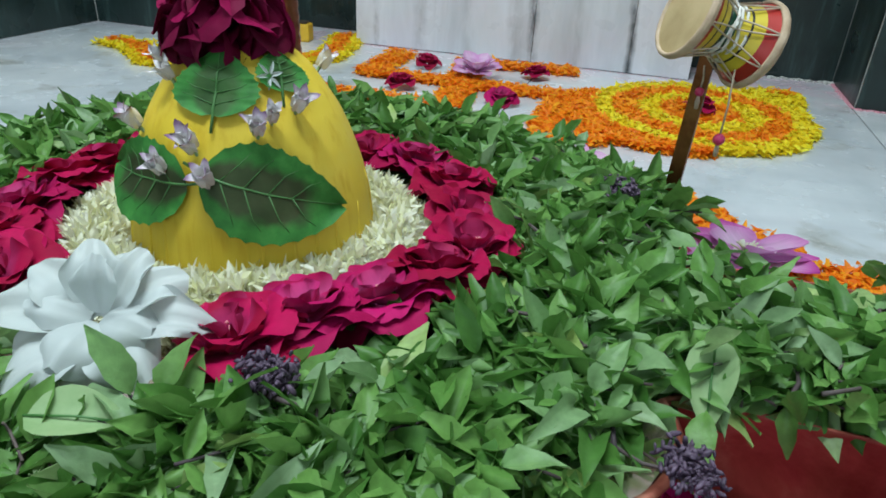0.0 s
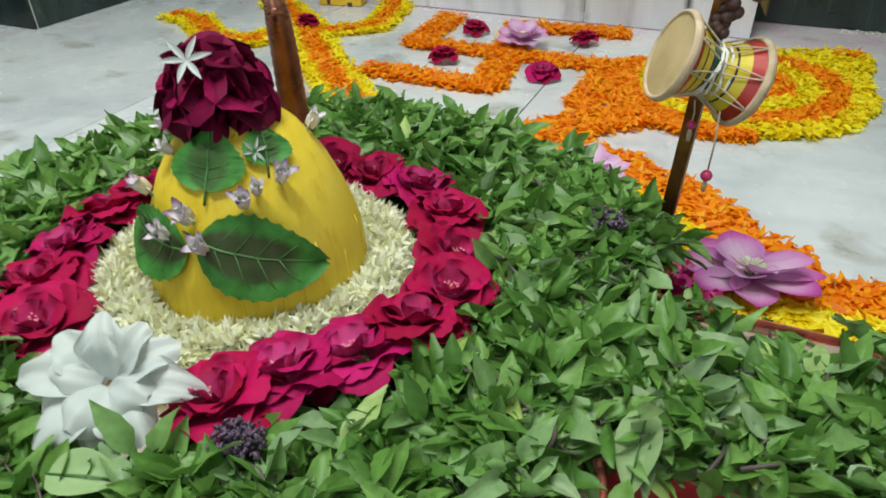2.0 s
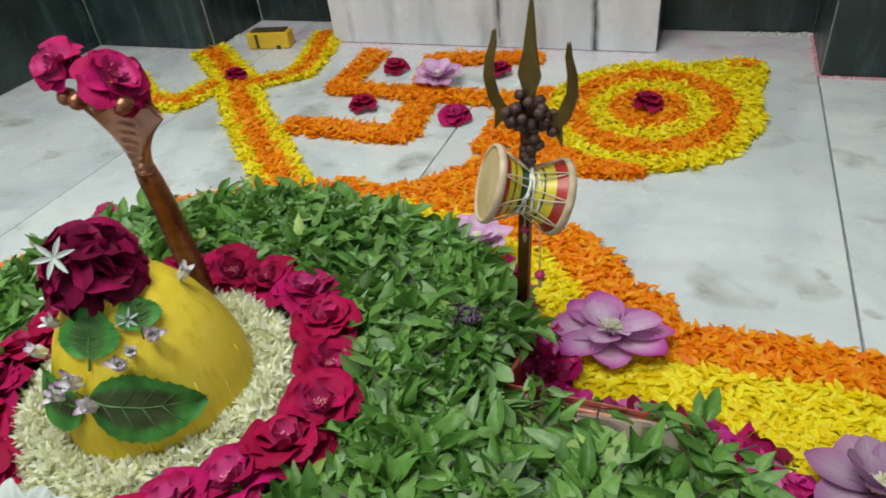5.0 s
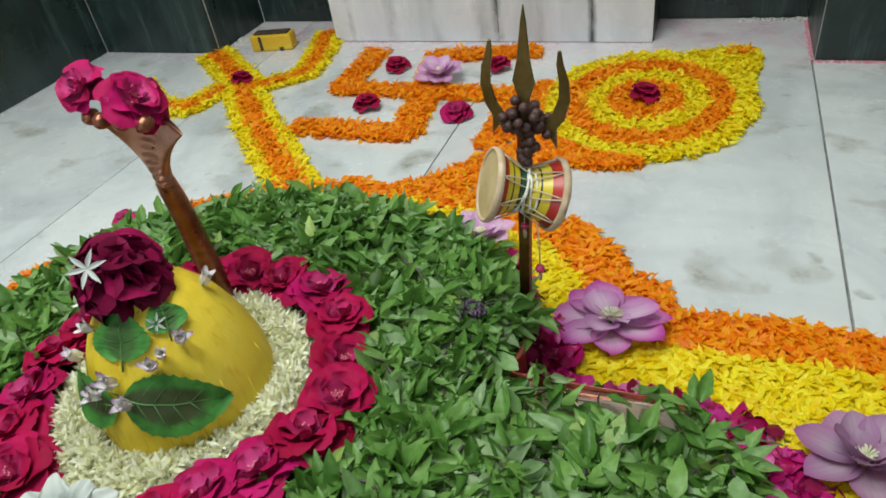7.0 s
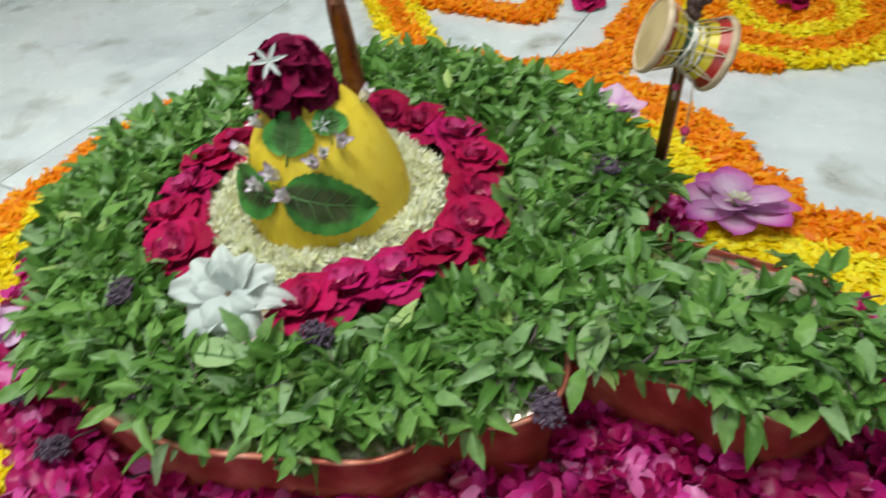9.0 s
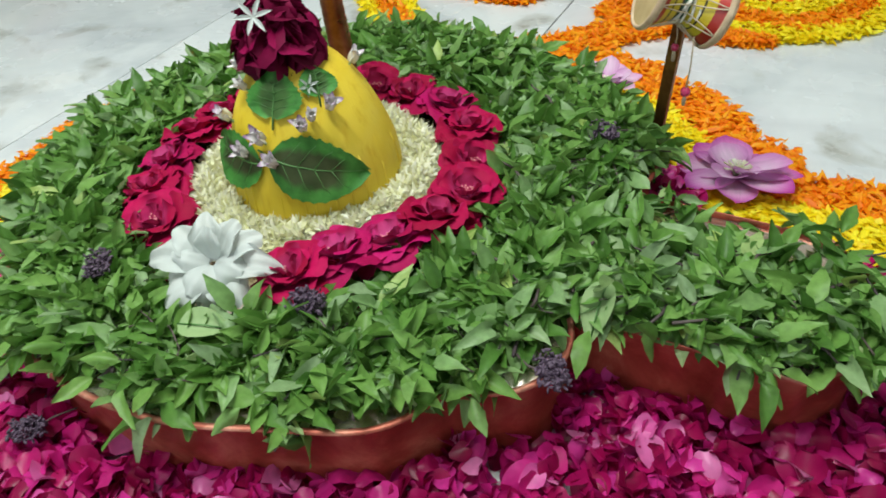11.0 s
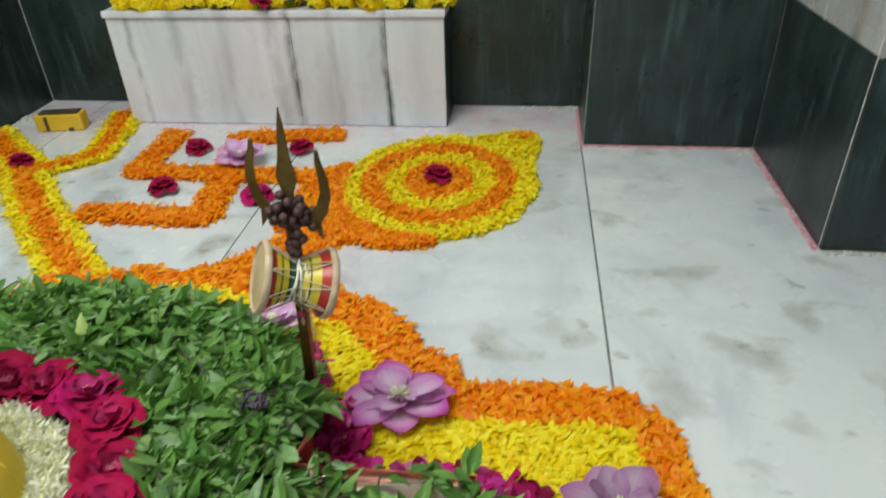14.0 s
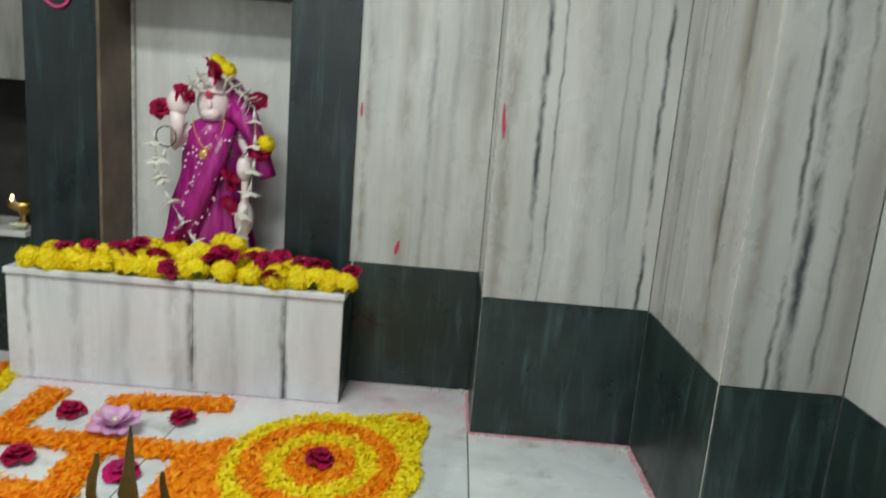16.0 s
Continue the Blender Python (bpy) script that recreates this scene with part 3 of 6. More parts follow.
# right of the shrine: a recess, a step forward, the side, a second step
w = wall("wall_north_right", 1.08, RX[0] + P, BACK + P, 3.2, 0, Z_CEIL, WHITE_WALL)
clad(w, "y-", BACK + P, 1.09, RX[0], 0.0, DADO, [], GREEN, "dado_panel")
clad(w, "y-", BACK + P, 1.075, RX[0], DADO, Z_CEIL, [], STREAK_RECESS, "panel")
w = wall("wall_step_right", RX[0] + P, RX[1] + 0.4, STEP + P, 3.2, 0, Z_CEIL, WHITE_WALL)
clad(w, "y-", STEP + P, RX[0], RX[1], 0.0, DADO, [], GREEN, "dado_panel", first=False)
clad(w, "y-", STEP + P, RX[0], RX[1], DADO, 1.33, [], STREAK_STEP, "panel", first=False)
clad(w, "y-", STEP + P, RX[0], RX[1], 1.33, Z_CEIL, [], STREAK, "panel", first=False)
clad(w, "x-", RX[0] + P, STEP + P, BACK, 0.0, DADO, [], GREEN, "dado_panel")
clad(w, "x-", RX[0] + P, STEP + P, BACK, DADO, Z_CEIL, [], STREAK, "panel")
w = wall("wall_east_step", RX[1] + P, 3.0, SIDE_END + P, STEP + P, 0, Z_CEIL, WHITE_WALL)
clad(w, "x-", RX[1] + P, SIDE_END + P, STEP, 0.0, DADO, [], GREEN, "dado_panel")
clad(w, "x-", RX[1] + P, SIDE_END + P, STEP, DADO, Z_CEIL, [2.27], SHADED_SIDE, "panel")
clad(w, "y-", SIDE_END + P, RX[1], RX[2], 0.0, DADO, [], GREEN, "dado_panel", first=False)
clad(w, "y-", SIDE_END + P, RX[1], RX[2], DADO, Z_CEIL, [], SHADED_SECOND, "panel", first=False)
w = wall("wall_east", RX[2] + P, 3.0, -2.4, SIDE_END + P, 0, Z_CEIL, WHITE_WALL)
clad(w, "x-", RX[2] + P, -2.4, SIDE_END, 0.0, DADO, [-1.2, -0.4, 0.4, 1.2], GREEN, "dado_panel")
clad(w, "x-", RX[2] + P, -2.4, SIDE_END, DADO, Z_CEIL, [-1.2, -0.4, 0.4, 1.2, 1.6], STREAK, "panel")
# left of the shrine
w = wall("wall_step_left", -1.9, LX[0] - P, STEP + P, 3.2, 0, Z_CEIL, WHITE_WALL)
clad(w, "y-", STEP + P, LX[1], LX[0], 0.0, DADO, [], GREEN, "dado_panel")
clad(w, "y-", STEP + P, LX[1], LX[0], DADO, Z_CEIL, [], STREAK, "panel")
clad(w, "x+", LX[0] - P, STEP + P, BACK, 0.0, DADO, [], GREEN, "dado_panel")
clad(w, "x+", LX[0] - P, STEP + P, BACK, DADO, Z_CEIL, [], STREAK, "panel")
w = wall("wall_west_step", -1.9, LX[1] - P, SIDE_END + P, STEP + P, 0, Z_CEIL, WHITE_WALL)
clad(w, "x+", LX[1] - P, SIDE_END + P, STEP, 0.0, DADO, [], GREEN, "dado_panel")
clad(w, "x+", LX[1] - P, SIDE_END + P, STEP, DADO, Z_CEIL, [], STREAK, "panel")
clad(w, "y-", SIDE_END + P, LX[2], LX[1], 0.0, DADO, [], GREEN, "dado_panel")
clad(w, "y-", SIDE_END + P, LX[2], LX[1], DADO, Z_CEIL, [], STREAK, "panel")
w = wall("wall_west", -1.9, LX[2] - P, -2.4, SIDE_END + P, 0, Z_CEIL, WHITE_WALL)
clad(w, "x+", LX[2] - P, -2.4, SIDE_END, 0.0, DADO, [-1.2, -0.4, 0.4, 1.2], GREEN, "dado_panel")
clad(w, "x+", LX[2] - P, -2.4, SIDE_END, DADO, Z_CEIL, [-1.2, -0.4, 0.4, 1.2], STREAK, "panel")
# behind the visitor: a wall with an open doorway
bm = bmesh.new()
for args in ((-1.9, -0.15, -2.6, -2.4, 0, Z_CEIL), (1.35, 3.0, -2.6, -2.4, 0, Z_CEIL), (-0.15, 1.35, -2.6, -2.4, 2.25, Z_CEIL)):
    b2 = box_bm(*args)
    tmp = from_bm("tmp", b2)
    bm.from_mesh(tmp)
    bpy.data.meshes.remove(tmp)
tagged(new("wall_south", from_bm("wall_south", bm, [PLASTER])), "plain pale wall with an open doorway", "wall", kind="structure")
tagged(new("ceiling", box("ceiling", -1.9, 3.0, -2.6, 3.3, Z_CEIL, Z_CEIL + 0.15, PLASTER)), "plain white plaster ceiling", "ceiling", kind="structure")

# the shrine niche, its dark jambs and the oil-lamp alcove beside it
w = wall("wall_north_shrine", -0.45, 1.08, 3.09, 3.2, 0, Z_CEIL, "white marble back of a shrine niche", NICHE_BACK)
JAMB_TOP = 1.305
w = wall("wall_north_jambs", -0.035, 0.205, BACK + 0.0, 3.09, 0.0, Z_CEIL, "dark green marble jambs framing the shrine niche", GREEN_JAMB)
part("jamb", box("jamb", 0.852, 1.078, BACK - 0.012, 3.09, 0.0, Z_CEIL, GREEN_JAMB, 0.002), w)
part("lintel", box("lintel", 0.205, 0.852, BACK + 0.002, 3.09, JAMB_TOP, Z_CEIL, GREEN_JAMB, 0.002), w)
part("niche_cheek", box("niche_cheek", 0.205, 0.217, BACK + 0.004, 3.088, 0.36, JAMB_TOP, NICHE_BROWN), w, "brown stone cheek")
part("niche_trim", box("niche_trim", 0.217, 0.228, 3.07, 3.089, 0.36, JAMB_TOP, WHITE_GROUT, 0.002), w, "white cement joint line")
w = wall("wall_north_alcove", LX[0], -0.035, BACK + P, 3.09, 0, 0.43, "green marble wall below a dark lamp alcove", GREEN)
clad(w, "y-", BACK + P, LX[0], -0.035, 0.0, 0.43, [], GREEN, "dado_panel")
part("upper_wall", box("upper_wall", LX[0], -0.035, BACK, 3.09, 0.962, Z_CEIL, GREY_MARBLE), w, "grey marble above the alcove")
# alcove back and cheek share one near-black colour
part("alcove_back", box("alcove_back", LX[0], -0.035, 3.07, 3.089, 0.452, 0.962, BLACK_PLASTER), w, "near-black alcove back")
part("alcove_cheek", box("alcove_cheek", LX[0], LX[0] + 0.01, BACK + 0.02, 3.07, 0.452, 0.962, BLACK_PLASTER), w, "near-black alcove cheek")
part("shelf", box("shelf", LX[0], -0.036, BACK - 0.03, 3.07, 0.431, 0.452, STREAK, 0.003), w, "white marble shelf slab")

# the marble plinth under the shrine
plinth = thing("plinth", "white marble plinth with pink stains and dark joints", "plinth", box("plinth", 0.012, 1.088, 2.664, BACK + 0.25, 0.0, 0.352, GROUT), kind="structure")
cuts = (0.004, 0.612, 0.914, 1.097)
for p, q in zip(cuts, cuts[1:]):
    part("panel", box("panel", p + 0.0007, q - 0.0007, 2.652, 2.666, 0.002, 0.352, STREAK_PINK, 0.001), plinth)
part("side_panel", box("side_panel", 1.086, 1.098, 2.667, BACK - 0.013, 0.002, 0.352, GREEN, 0.001), plinth, "dark side panel")
part("side_panel", box("side_panel", 0.003, 0.014, 2.667, BACK - 0.013, 0.002, 0.352, STREAK, 0.001), plinth)
part("top_slab", box("top_slab", 0.0, 1.103, 2.642, BACK - 0.013, 0.353, 0.375, STREAK_PINK, 0.005), plinth)
part("top_slab", box("top_slab", 0.218, 0.851, BACK - 0.012, 3.088, 0.353, 0.375, STREAK_PINK, 0.003), plinth)

# dusty pink powder line and mortar crumbs along the wall foot

def crumbs(name, label, x0, x1, y0, y1, count, seed, size, mat):
    rnd = random.Random(seed)
    lump = ball(1.0, 4, 6)
    poses = []
    for _ in range(count):
        s = size * rnd.uniform(0.4, 1.5)
        poses.append((0, pose(rnd.uniform(x0, x1), rnd.uniform(y0, y1), s * 0.15, rnd.uniform(0, 90), 0, rnd.uniform(0, 360)) @ Matrix.Diagonal((s * 1.6, s, s * 0.6, 1))))
    return thing(name, label, "debris", scatter(name, [lump], poses, [mat]), kind="stuff")


crumbs("mortar_crumbs", "white mortar crumbs along the foot of the wall", 1.34, 1.53, 2.826, 2.85, 70, 3, 0.0045, WHITE_GROUT)
crumbs("mortar_crumbs", "white mortar crumbs in the wall corner", 1.97, 2.02, 2.48, 2.52, 40, 4, 0.004, WHITE_GROUT)
crumbs("mortar_crumbs", "white mortar crumbs at the wall foot", 2.03, 2.29, 1.944, 1.96, 110, 5, 0.0040, WHITE_GROUT)
crumbs("powder_line", "pink colour powder along the wall foot", RX[0], RX[1], STEP - 0.014, STEP - 0.001, 420, 6, 0.0026, RED_POWDER)
crumbs("powder_line", "pink colour powder along the side wall foot", RX[1] - 0.016, RX[1] - 0.001, SIDE_END, STEP, 420, 7, 0.0026, RED_POWDER)
crumbs("powder_line", "pink colour powder along the step", RX[0] - 0.010, RX[0], STEP, BACK, 240, 8, 0.0026, RED_POWDER)
crumbs("powder_line", "pink colour powder along the plinth foot", 0.0, 1.1, 2.642, 2.650, 220, 9, 0.0014, RED_POWDER)

# ---- the yoni base ----
CX, CY = 0.605, 1.05
RIM = 0.118


def outline(a, disc, half, length, lobe=0.0, round_end=0.06):
    """Radius at angle a of a round base with a spout along +x."""
    c, s = math.cos(a), math.sin(a)
    r = disc
    if lobe and c > 0:
        r += 0.024 * math.exp(-((abs(math.degrees(math.atan2(s, c))) - 47) / 10) ** 2)
    if c > 0:
        end = length - round_end * min(1, abs(s / c) * length / half) ** 3
        r = max(r, min(half / max(abs(s), 1e-6), end / c))
        if lobe:
            u, v, q = 0.366, 0.177, lobe
            along, off = u * c + v * abs(s), u * abs(s) - v * c
            if abs(off) < q:
                r = max(r, along + math.sqrt(q * q - off * off))
    return r


def base_r(a):
    return outline(a, 0.446, 0.120, 0.748, 0.092)


def yoni_base():
    n = 220
    ring = [(base_r(2 * math.pi * i / n), 2 * math.pi * i / n) for i in range(n)]
    prof = ((0.0, 0.0), (0.0, 0.02), (-0.004, 0.03), (-0.004, RIM - 0.008), (0.002, RIM - 0.004), (0.002, RIM))
    verts, faces = [], []
    for d, z in prof:
        verts += [((r + d) * math.cos(a), (r + d) * math.sin(a), z) for r, a in ring]
    for i in range(len(prof) - 1):
        for s in range(n):
            t = (s + 1) % n
            faces.append((i * n + s, i * n + t, (i + 1) * n + t, (i + 1) * n + s))
    ob = thing("yoni_base", "red-tarnished copper lingam base with a spout, heaped with basil", "altar base", mesh_of("yoni_base", verts, faces, [COPPER_RED]), pose(CX, CY, 0))
    rim, rf = [], []
    for d, z in ((0.003, RIM - 0.003), (0.004, RIM), (0.001, RIM + 0.002), (-0.003, RIM + 0.001), (-0.006, RIM - 0.003)):
        rim += [((r + d) * math.cos(a), (r + d) * math.sin(a), z) for r, a in ring]
    for i in range(4):
        for s in range(n):
            t = (s + 1) % n
            rf.append((i * n + s, i * n + t, (i + 1) * n + t, (i + 1) * n + s))
    part("rim", mesh_of("rim", rim, rf, [COPPER_RIM]), ob, "worn bright copper rim")
    tv, tf = [], []
    steps = [1.0, 0.95, 0.9, 0.85, 0.8, 0.75, 0.7, 0.65, 0.6, 0.3, 0.02]
    for q in steps:
        for r, a in ring:
            z = RIM - 0.008 + 0.010 * noise.noise(Vector((r * q * math.cos(a) * 40, r * q * math.sin(a) * 40, 1)))
            tv.append(((r - 0.008) * q * math.cos(a), (r - 0.008) * q * math.sin(a), z))
    for i in range(len(steps) - 1):
        for s in range(n):
            t = (s + 1) % n
            tf.append((i * n + s, i * n + t, (i + 1) * n + t, (i + 1) * n + s))
    part("top_plate", mesh_of("top_plate", tv, tf, [COPPER_TOP]), ob, "bright dented copper top plate")
    return ob


yoni_base()

# the lingam, its paste smooth with faint drips
LX0, LY0 = 0.630, 1.026
LING = [(0.1215, 0.10), (0.1205, 0.15), (0.1165, 0.19), (0.110, 0.215), (0.100, 0.244), (0.089, 0.269), (0.077, 0.289), (0.061, 0.311), (0.041, 0.329), (0.018, 0.338), (0.0005, 0.340)]


def ling_r(z):
    for (r0, z0), (r1, z1) in zip(LING, LING[1:]):
        if z0 <= z <= z1:
            return r0 + (r1 - r0) * (z - z0) / (z1 - z0)
    return 0.12


def lingam():
    prof = []
    for i in range(41):
        z = 0.10 + 0.240 * (1 - (1 - i / 40) ** 1.6)
        prof.append((max(0.0005, ling_r(z)), z))
    v, f = lathe(prof, 64)
    out = []
    for p in v:
        p = Vector(p)
        a = math.atan2(p.y, p.x)
        calm = min(1, max(0, (0.325 - p.z) / 0.08))
        k = 1 + calm * (0.012 * noise.noise(Vector((math.cos(a) * 3, math.sin(a) * 3, p.z * 4))) + 0.005 * noise.noise(Vector((math.cos(a) * 11, math.sin(a) * 11, p.z * 3))))
        out.append((p.x * k, p.y * k, p.z))
    ob = thing("lingam", "rounded lingam coated in yellow sandal paste", "lingam", mesh_of("lingam", out, f, [PASTE]), pose(LX0, LY0, 0))
    rnd = random.Random(17)
    for deg in (-128, -112, -101, -86, -74, -63, -55, -44, -30, -16, -4, 20):
        a = radians(deg + rnd.uniform(-3, 3))
        z0, z1 = rnd.uniform(0.185, 0.225), 0.118
        pts = []
        for i in range(8):
            z = z0 + (z1 - z0) * i / 7
            r = ling_r(z) - 0.0006
            aa = a + 0.012 * math.sin(3 * i / 7 + deg)
            pts.append((r * math.cos(aa), r * math.sin(aa), z))
        part("paste_drip", mesh_of("paste_drip", *tube(pts, [0.0008 + 0.0016 * (i / 7) ** 0.5 for i in range(8)], 7), [PASTE]), ob)
    return ob


lingam()

# ---- flowers ----


def rose_bloom(name, mat, radius, label, at, group="", seed=0, tight=0.0, category="rose", rows=4):
    """A rose facing +z: whorls of cupped petals round a tuft of stamens. tight closes the bloom."""
    rnd = random.Random(seed)
    ob = thing(name, label, category, None, at, group)
    sizes = ((1.00, 1.26, 0.42, 0.80), (0.88, 1.16, 0.58, 0.85), (0.68, 0.96, 0.70, 0.70), (0.44, 0.66, 0.75, 0.40))
    shapes = [[mesh_of("petal", *soft_petal(radius * q, radius * wd, cp, rl, 0.055, 8, 8, seed * 7 + 3 * i + v), [mat]) for v in (0, 1)] for i, (q, wd, cp, rl) in enumerate(sizes)]
    counts = ((0, 6, 5, 0.0), (1, 6, 18, 0.08), (2, 5, 34, 0.14), (3, 4, 54, 0.20))[:rows]
    for s, c, lift, z in counts:
        for i in range(c):
            yaw = 360 * i / c + 33 * s + rnd.uniform(-14, 14)
            tilt = lift + tight * (9 + 8 * s) + rnd.uniform(-8, 10)
            part("petal", rnd.choice(shapes[s]), ob, "", pose(0, 0, z * radius, 0, 0, yaw) @ pose(0, radius * 0.07, 0, tilt, rnd.uniform(-16, 16), 0) @ Matrix.Scale(rnd.uniform(0.86, 1.08), 4))
    tuft = join([moved(ball(radius * 0.03, 4, 5), pose(radius * 0.15 * math.cos(k * 2.4) * (k / 14) ** 0.5, radius * 0.15 * math.sin(k * 2.4) * (k / 14) ** 0.5, radius * (0.34 + 0.05 * math.sin(k * 5)))) for k in range(14)])
    part("stamen_tuft", mesh_of("stamen_tuft", *tuft, [POLLEN]), ob, "pale stamens")
    return ob


# the ring of crimson roses round the lingam
RING = "crimson roses ringed round the lingam"
proto = rose_bloom("rose", ROSE, 0.048, "open crimson rose lying on basil leaves", pose(CX, CY, 0), RING, 3)
proto_b = rose_bloom("rose", MAG_ROSE, 0.049, "open crimson-pink rose lying on basil leaves", pose(CX, CY, 0), RING, 8)
rnd = random.Random(5)
NEAR_ROSES = ((0.739, 0.822), (0.770, 0.869), (0.813, 0.922), (0.845, 0.982), (0.856, 1.050), (0.832, 1.112), (0.796, 1.180), (0.730, 1.232), (0.657, 1.252), (0.582, 1.258), (0.390, 1.020), (0.415, 0.945), (0.442, 0.884), (0.497, 0.838))
FAR_ROSES = [(LX0 + 0.236 * math.cos(radians(d)), LY0 + 0.236 * math.sin(radians(d))) for d in (118, 135, 152, 167)]
first = {}
for i, (x, y) in enumerate(NEAR_ROSES + tuple(FAR_ROSES)):
    src = proto_b if i in (1, 2, 7, 11) else proto
    a = math.degrees(math.atan2(y - LY0, x - LX0))
    out = pose(0, 0, 0, 0, 0, a - 90) @ pose(0, 0, 0, rnd.uniform(-26, -8), rnd.uniform(-10, 10), rnd.uniform(0, 360))
    m = pose(x, y, 0.144 + rnd.uniform(-0.003, 0.005)) @ out
    k = rnd.uniform(1.06, 1.18)
    ob = src if src not in first else copy_thing(src, m)
    first[src] = True
    ob.matrix_basis = m @ Matrix.Scale(k, 4)

# the dark rose cluster on the crown of the lingam
TOP = (0.620, 1.019, 0.343)


CLUSTER = "dark crimson roses bundled on top of the lingam"
for k, (dx, dy, dz, reach, tight, seed) in enumerate(((0.40, -0.80, 0.30, 0.022, 0.75, 61), (-0.45, -0.35, 0.80, 0.026, 0.55, 62), (0.80, 0.05, 0.50, 0.026, 0.7, 63), (-0.85, -0.30, 0.05, 0.026, 0.8, 64), (0.0, 0.75, 0.60, 0.024, 0.7, 65))):
    out = Vector((dx, dy, dz)).normalized()
    face = out.to_track_quat("Z", "Y").to_matrix().to_4x4()
    at = Matrix.Translation(Vector(TOP) + out * reach) @ face @ pose(0, 0, -0.016, 0, 0, 40 * k)
    rose_bloom("rose", DARK_ROSE, 0.058, "dark crimson velvety rose in the bundle crowning the lingam", at, CLUSTER, seed, tight)

# jasmine: one thick ring of loose buds and stars
def jasmine_ring():
    rnd = random.Random(9)
    star = join([moved(small_blade(0.0150, 0.0052, 0.12, 0.30, 3, 0.7), pose(0, 0, 0, 34, 0, 72 * i)) for i in range(5)] + [tube([(0, 0, -0.014), (0, 0, 0.001)], 0.0011, 5)])
    half_open = join([moved(small_blade(0.0165, 0.0055, 0.2, -0.15, 3, 0.8), pose(0, 0, 0, 58, 0, 90 * i)) for i in range(4)] + [tube([(0, 0, -0.012), (0, 0, 0.001)], 0.0011, 5)])
    bud = lathe([(0.0008, -0.014), (0.0011, -0.002), (0.0030, 0.003), (0.0026, 0.008), (0.0004, 0.0125)], 6)
    poses = []
    for i in range(3500):
        a = rnd.uniform(0, 2 * math.pi)
        q = rnd.random()
        r = 0.116 + 0.074 * q
        z = 0.120 + 0.030 * math.sin(math.pi * min(1, q * 0.85 + 0.08)) + rnd.uniform(-0.010, 0.006)
        poses.append((rnd.choice((0, 0, 1, 1, 2)), pose(0.621 + r * math.cos(a), 1.028 + r * math.sin(a), z, 0, 0, rnd.uniform(0, 360)) @ pose(0, 0, 0, rnd.gauss(55, 30), 0, 0) @ pose(0, 0, 0, 0, 0, rnd.uniform(0, 360)) @ Matrix.Scale(rnd.uniform(1.0, 1.38), 4)))
    return thing("jasmine_ring", "thick ring of loose cream-white jasmine flowers around the lingam", "jasmine", scatter("jasmine_ring", [star, half_open, bud], poses, [JASMINE]), kind="stuff")


jasmine_ring()


def white_flower(at):
    """A large white bloom with broad waxy petals: some stand up, the rest fall open."""
    ob = thing("white_flower", "large waxy white flower lying on the leaves", "flower", None, at)
    spread = ((170, 8, 0.084, 0.050, 0.30, 0), (222, 2, 0.074, 0.064, 0.15, 0), (262, -6, 0.056, 0.050, 0.1, 0), (304, 6, 0.068, 0.058, 0.15, 0), (350, 10, 0.086, 0.048, 0.25, 0), (20, 22, 0.068, 0.050, 0.35, 0), (52, 34, 0.060, 0.046, 0.45, 0), (100, 40, 0.062, 0.046, 0.30, 0), (136, 26, 0.066, 0.046, 0.3, 0),
              (246, 26, 0.046, 0.048, -0.45, 1), (330, 30, 0.046, 0.044, -0.30, 1), (165, 30, 0.046, 0.040, -0.35, 1), (80, 66, 0.048, 0.036, 0.40, 1))
    for i, (ang, lift, ln, wd, cup, inner) in enumerate(spread):
        me = mesh_of("petal", *soft_petal(ln * 0.94, wd * 0.92, cup, 0.60, 0.075, 12, 12, 70 + i, 0.26, 0.34), [WHITE_PETAL])
        part("petal", me, ob, "", pose(0, 0, 0.010 + 0.004 * inner, 0, 0, ang - 90) @ pose(0, 0.004, 0, lift, 6 * math.sin(i * 2.1), 0))
    return ob


white_flower(pose(0.650, 0.789, 0.166) @ Matrix(((0.874, -0.461, 0.1535, 0), (0.486, 0.829, -0.2764, 0), (0.0, 0.316, 0.949, 0), (0, 0, 0, 1))))

# ---- basil heap ----
def heap_r(a):
    """Reach of the leaves: well over the rim behind and to the west, scant over the front rim."""
    deg = math.degrees(a) % 360
    over = 0.055 + 0.02 * math.sin(a * 5)
    if 276 < deg < 352:
        over = -0.040 + 0.020 * math.sin(a * 17) + 0.012 * math.sin(a * 41)
    elif 60 < deg < 140:
        over = 0.045
    elif 140 <= deg <= 180:
        over = -0.015 + 0.02 * math.sin(a * 13)
    elif 180 < deg <= 276:
        over = -0.030 + 0.018 * math.sin(a * 9)
    elif deg >= 352 or deg < 7:
        over = -0.016 + 0.016 * math.sin(a * 60)
    elif deg < 32:
        over = -0.014 + 0.016 * math.sin(a * 31)
    elif deg <= 60:
        over = 0.035
    return base_r(a) + over


LEAF_SHAPES = [basil_leaf(0.041, 0.0185, 0.34, 0.28, 1), basil_leaf(0.046, 0.0195, 0.26, 0.50, 2, 0.3), basil_leaf(0.031, 0.0155, 0.44, 0.15, 3), basil_leaf(0.050, 0.0220, 0.30, 0.38, 4, -0.4),
               basil_leaf(0.022, 0.0108, 0.34, 0.30, 5, 0.3, 4), basil_leaf(0.042, 0.0180, 0.26, -0.28, 6, 0.5), basil_leaf(0.037, 0.0180, -0.28, 0.60, 7, -0.3)]



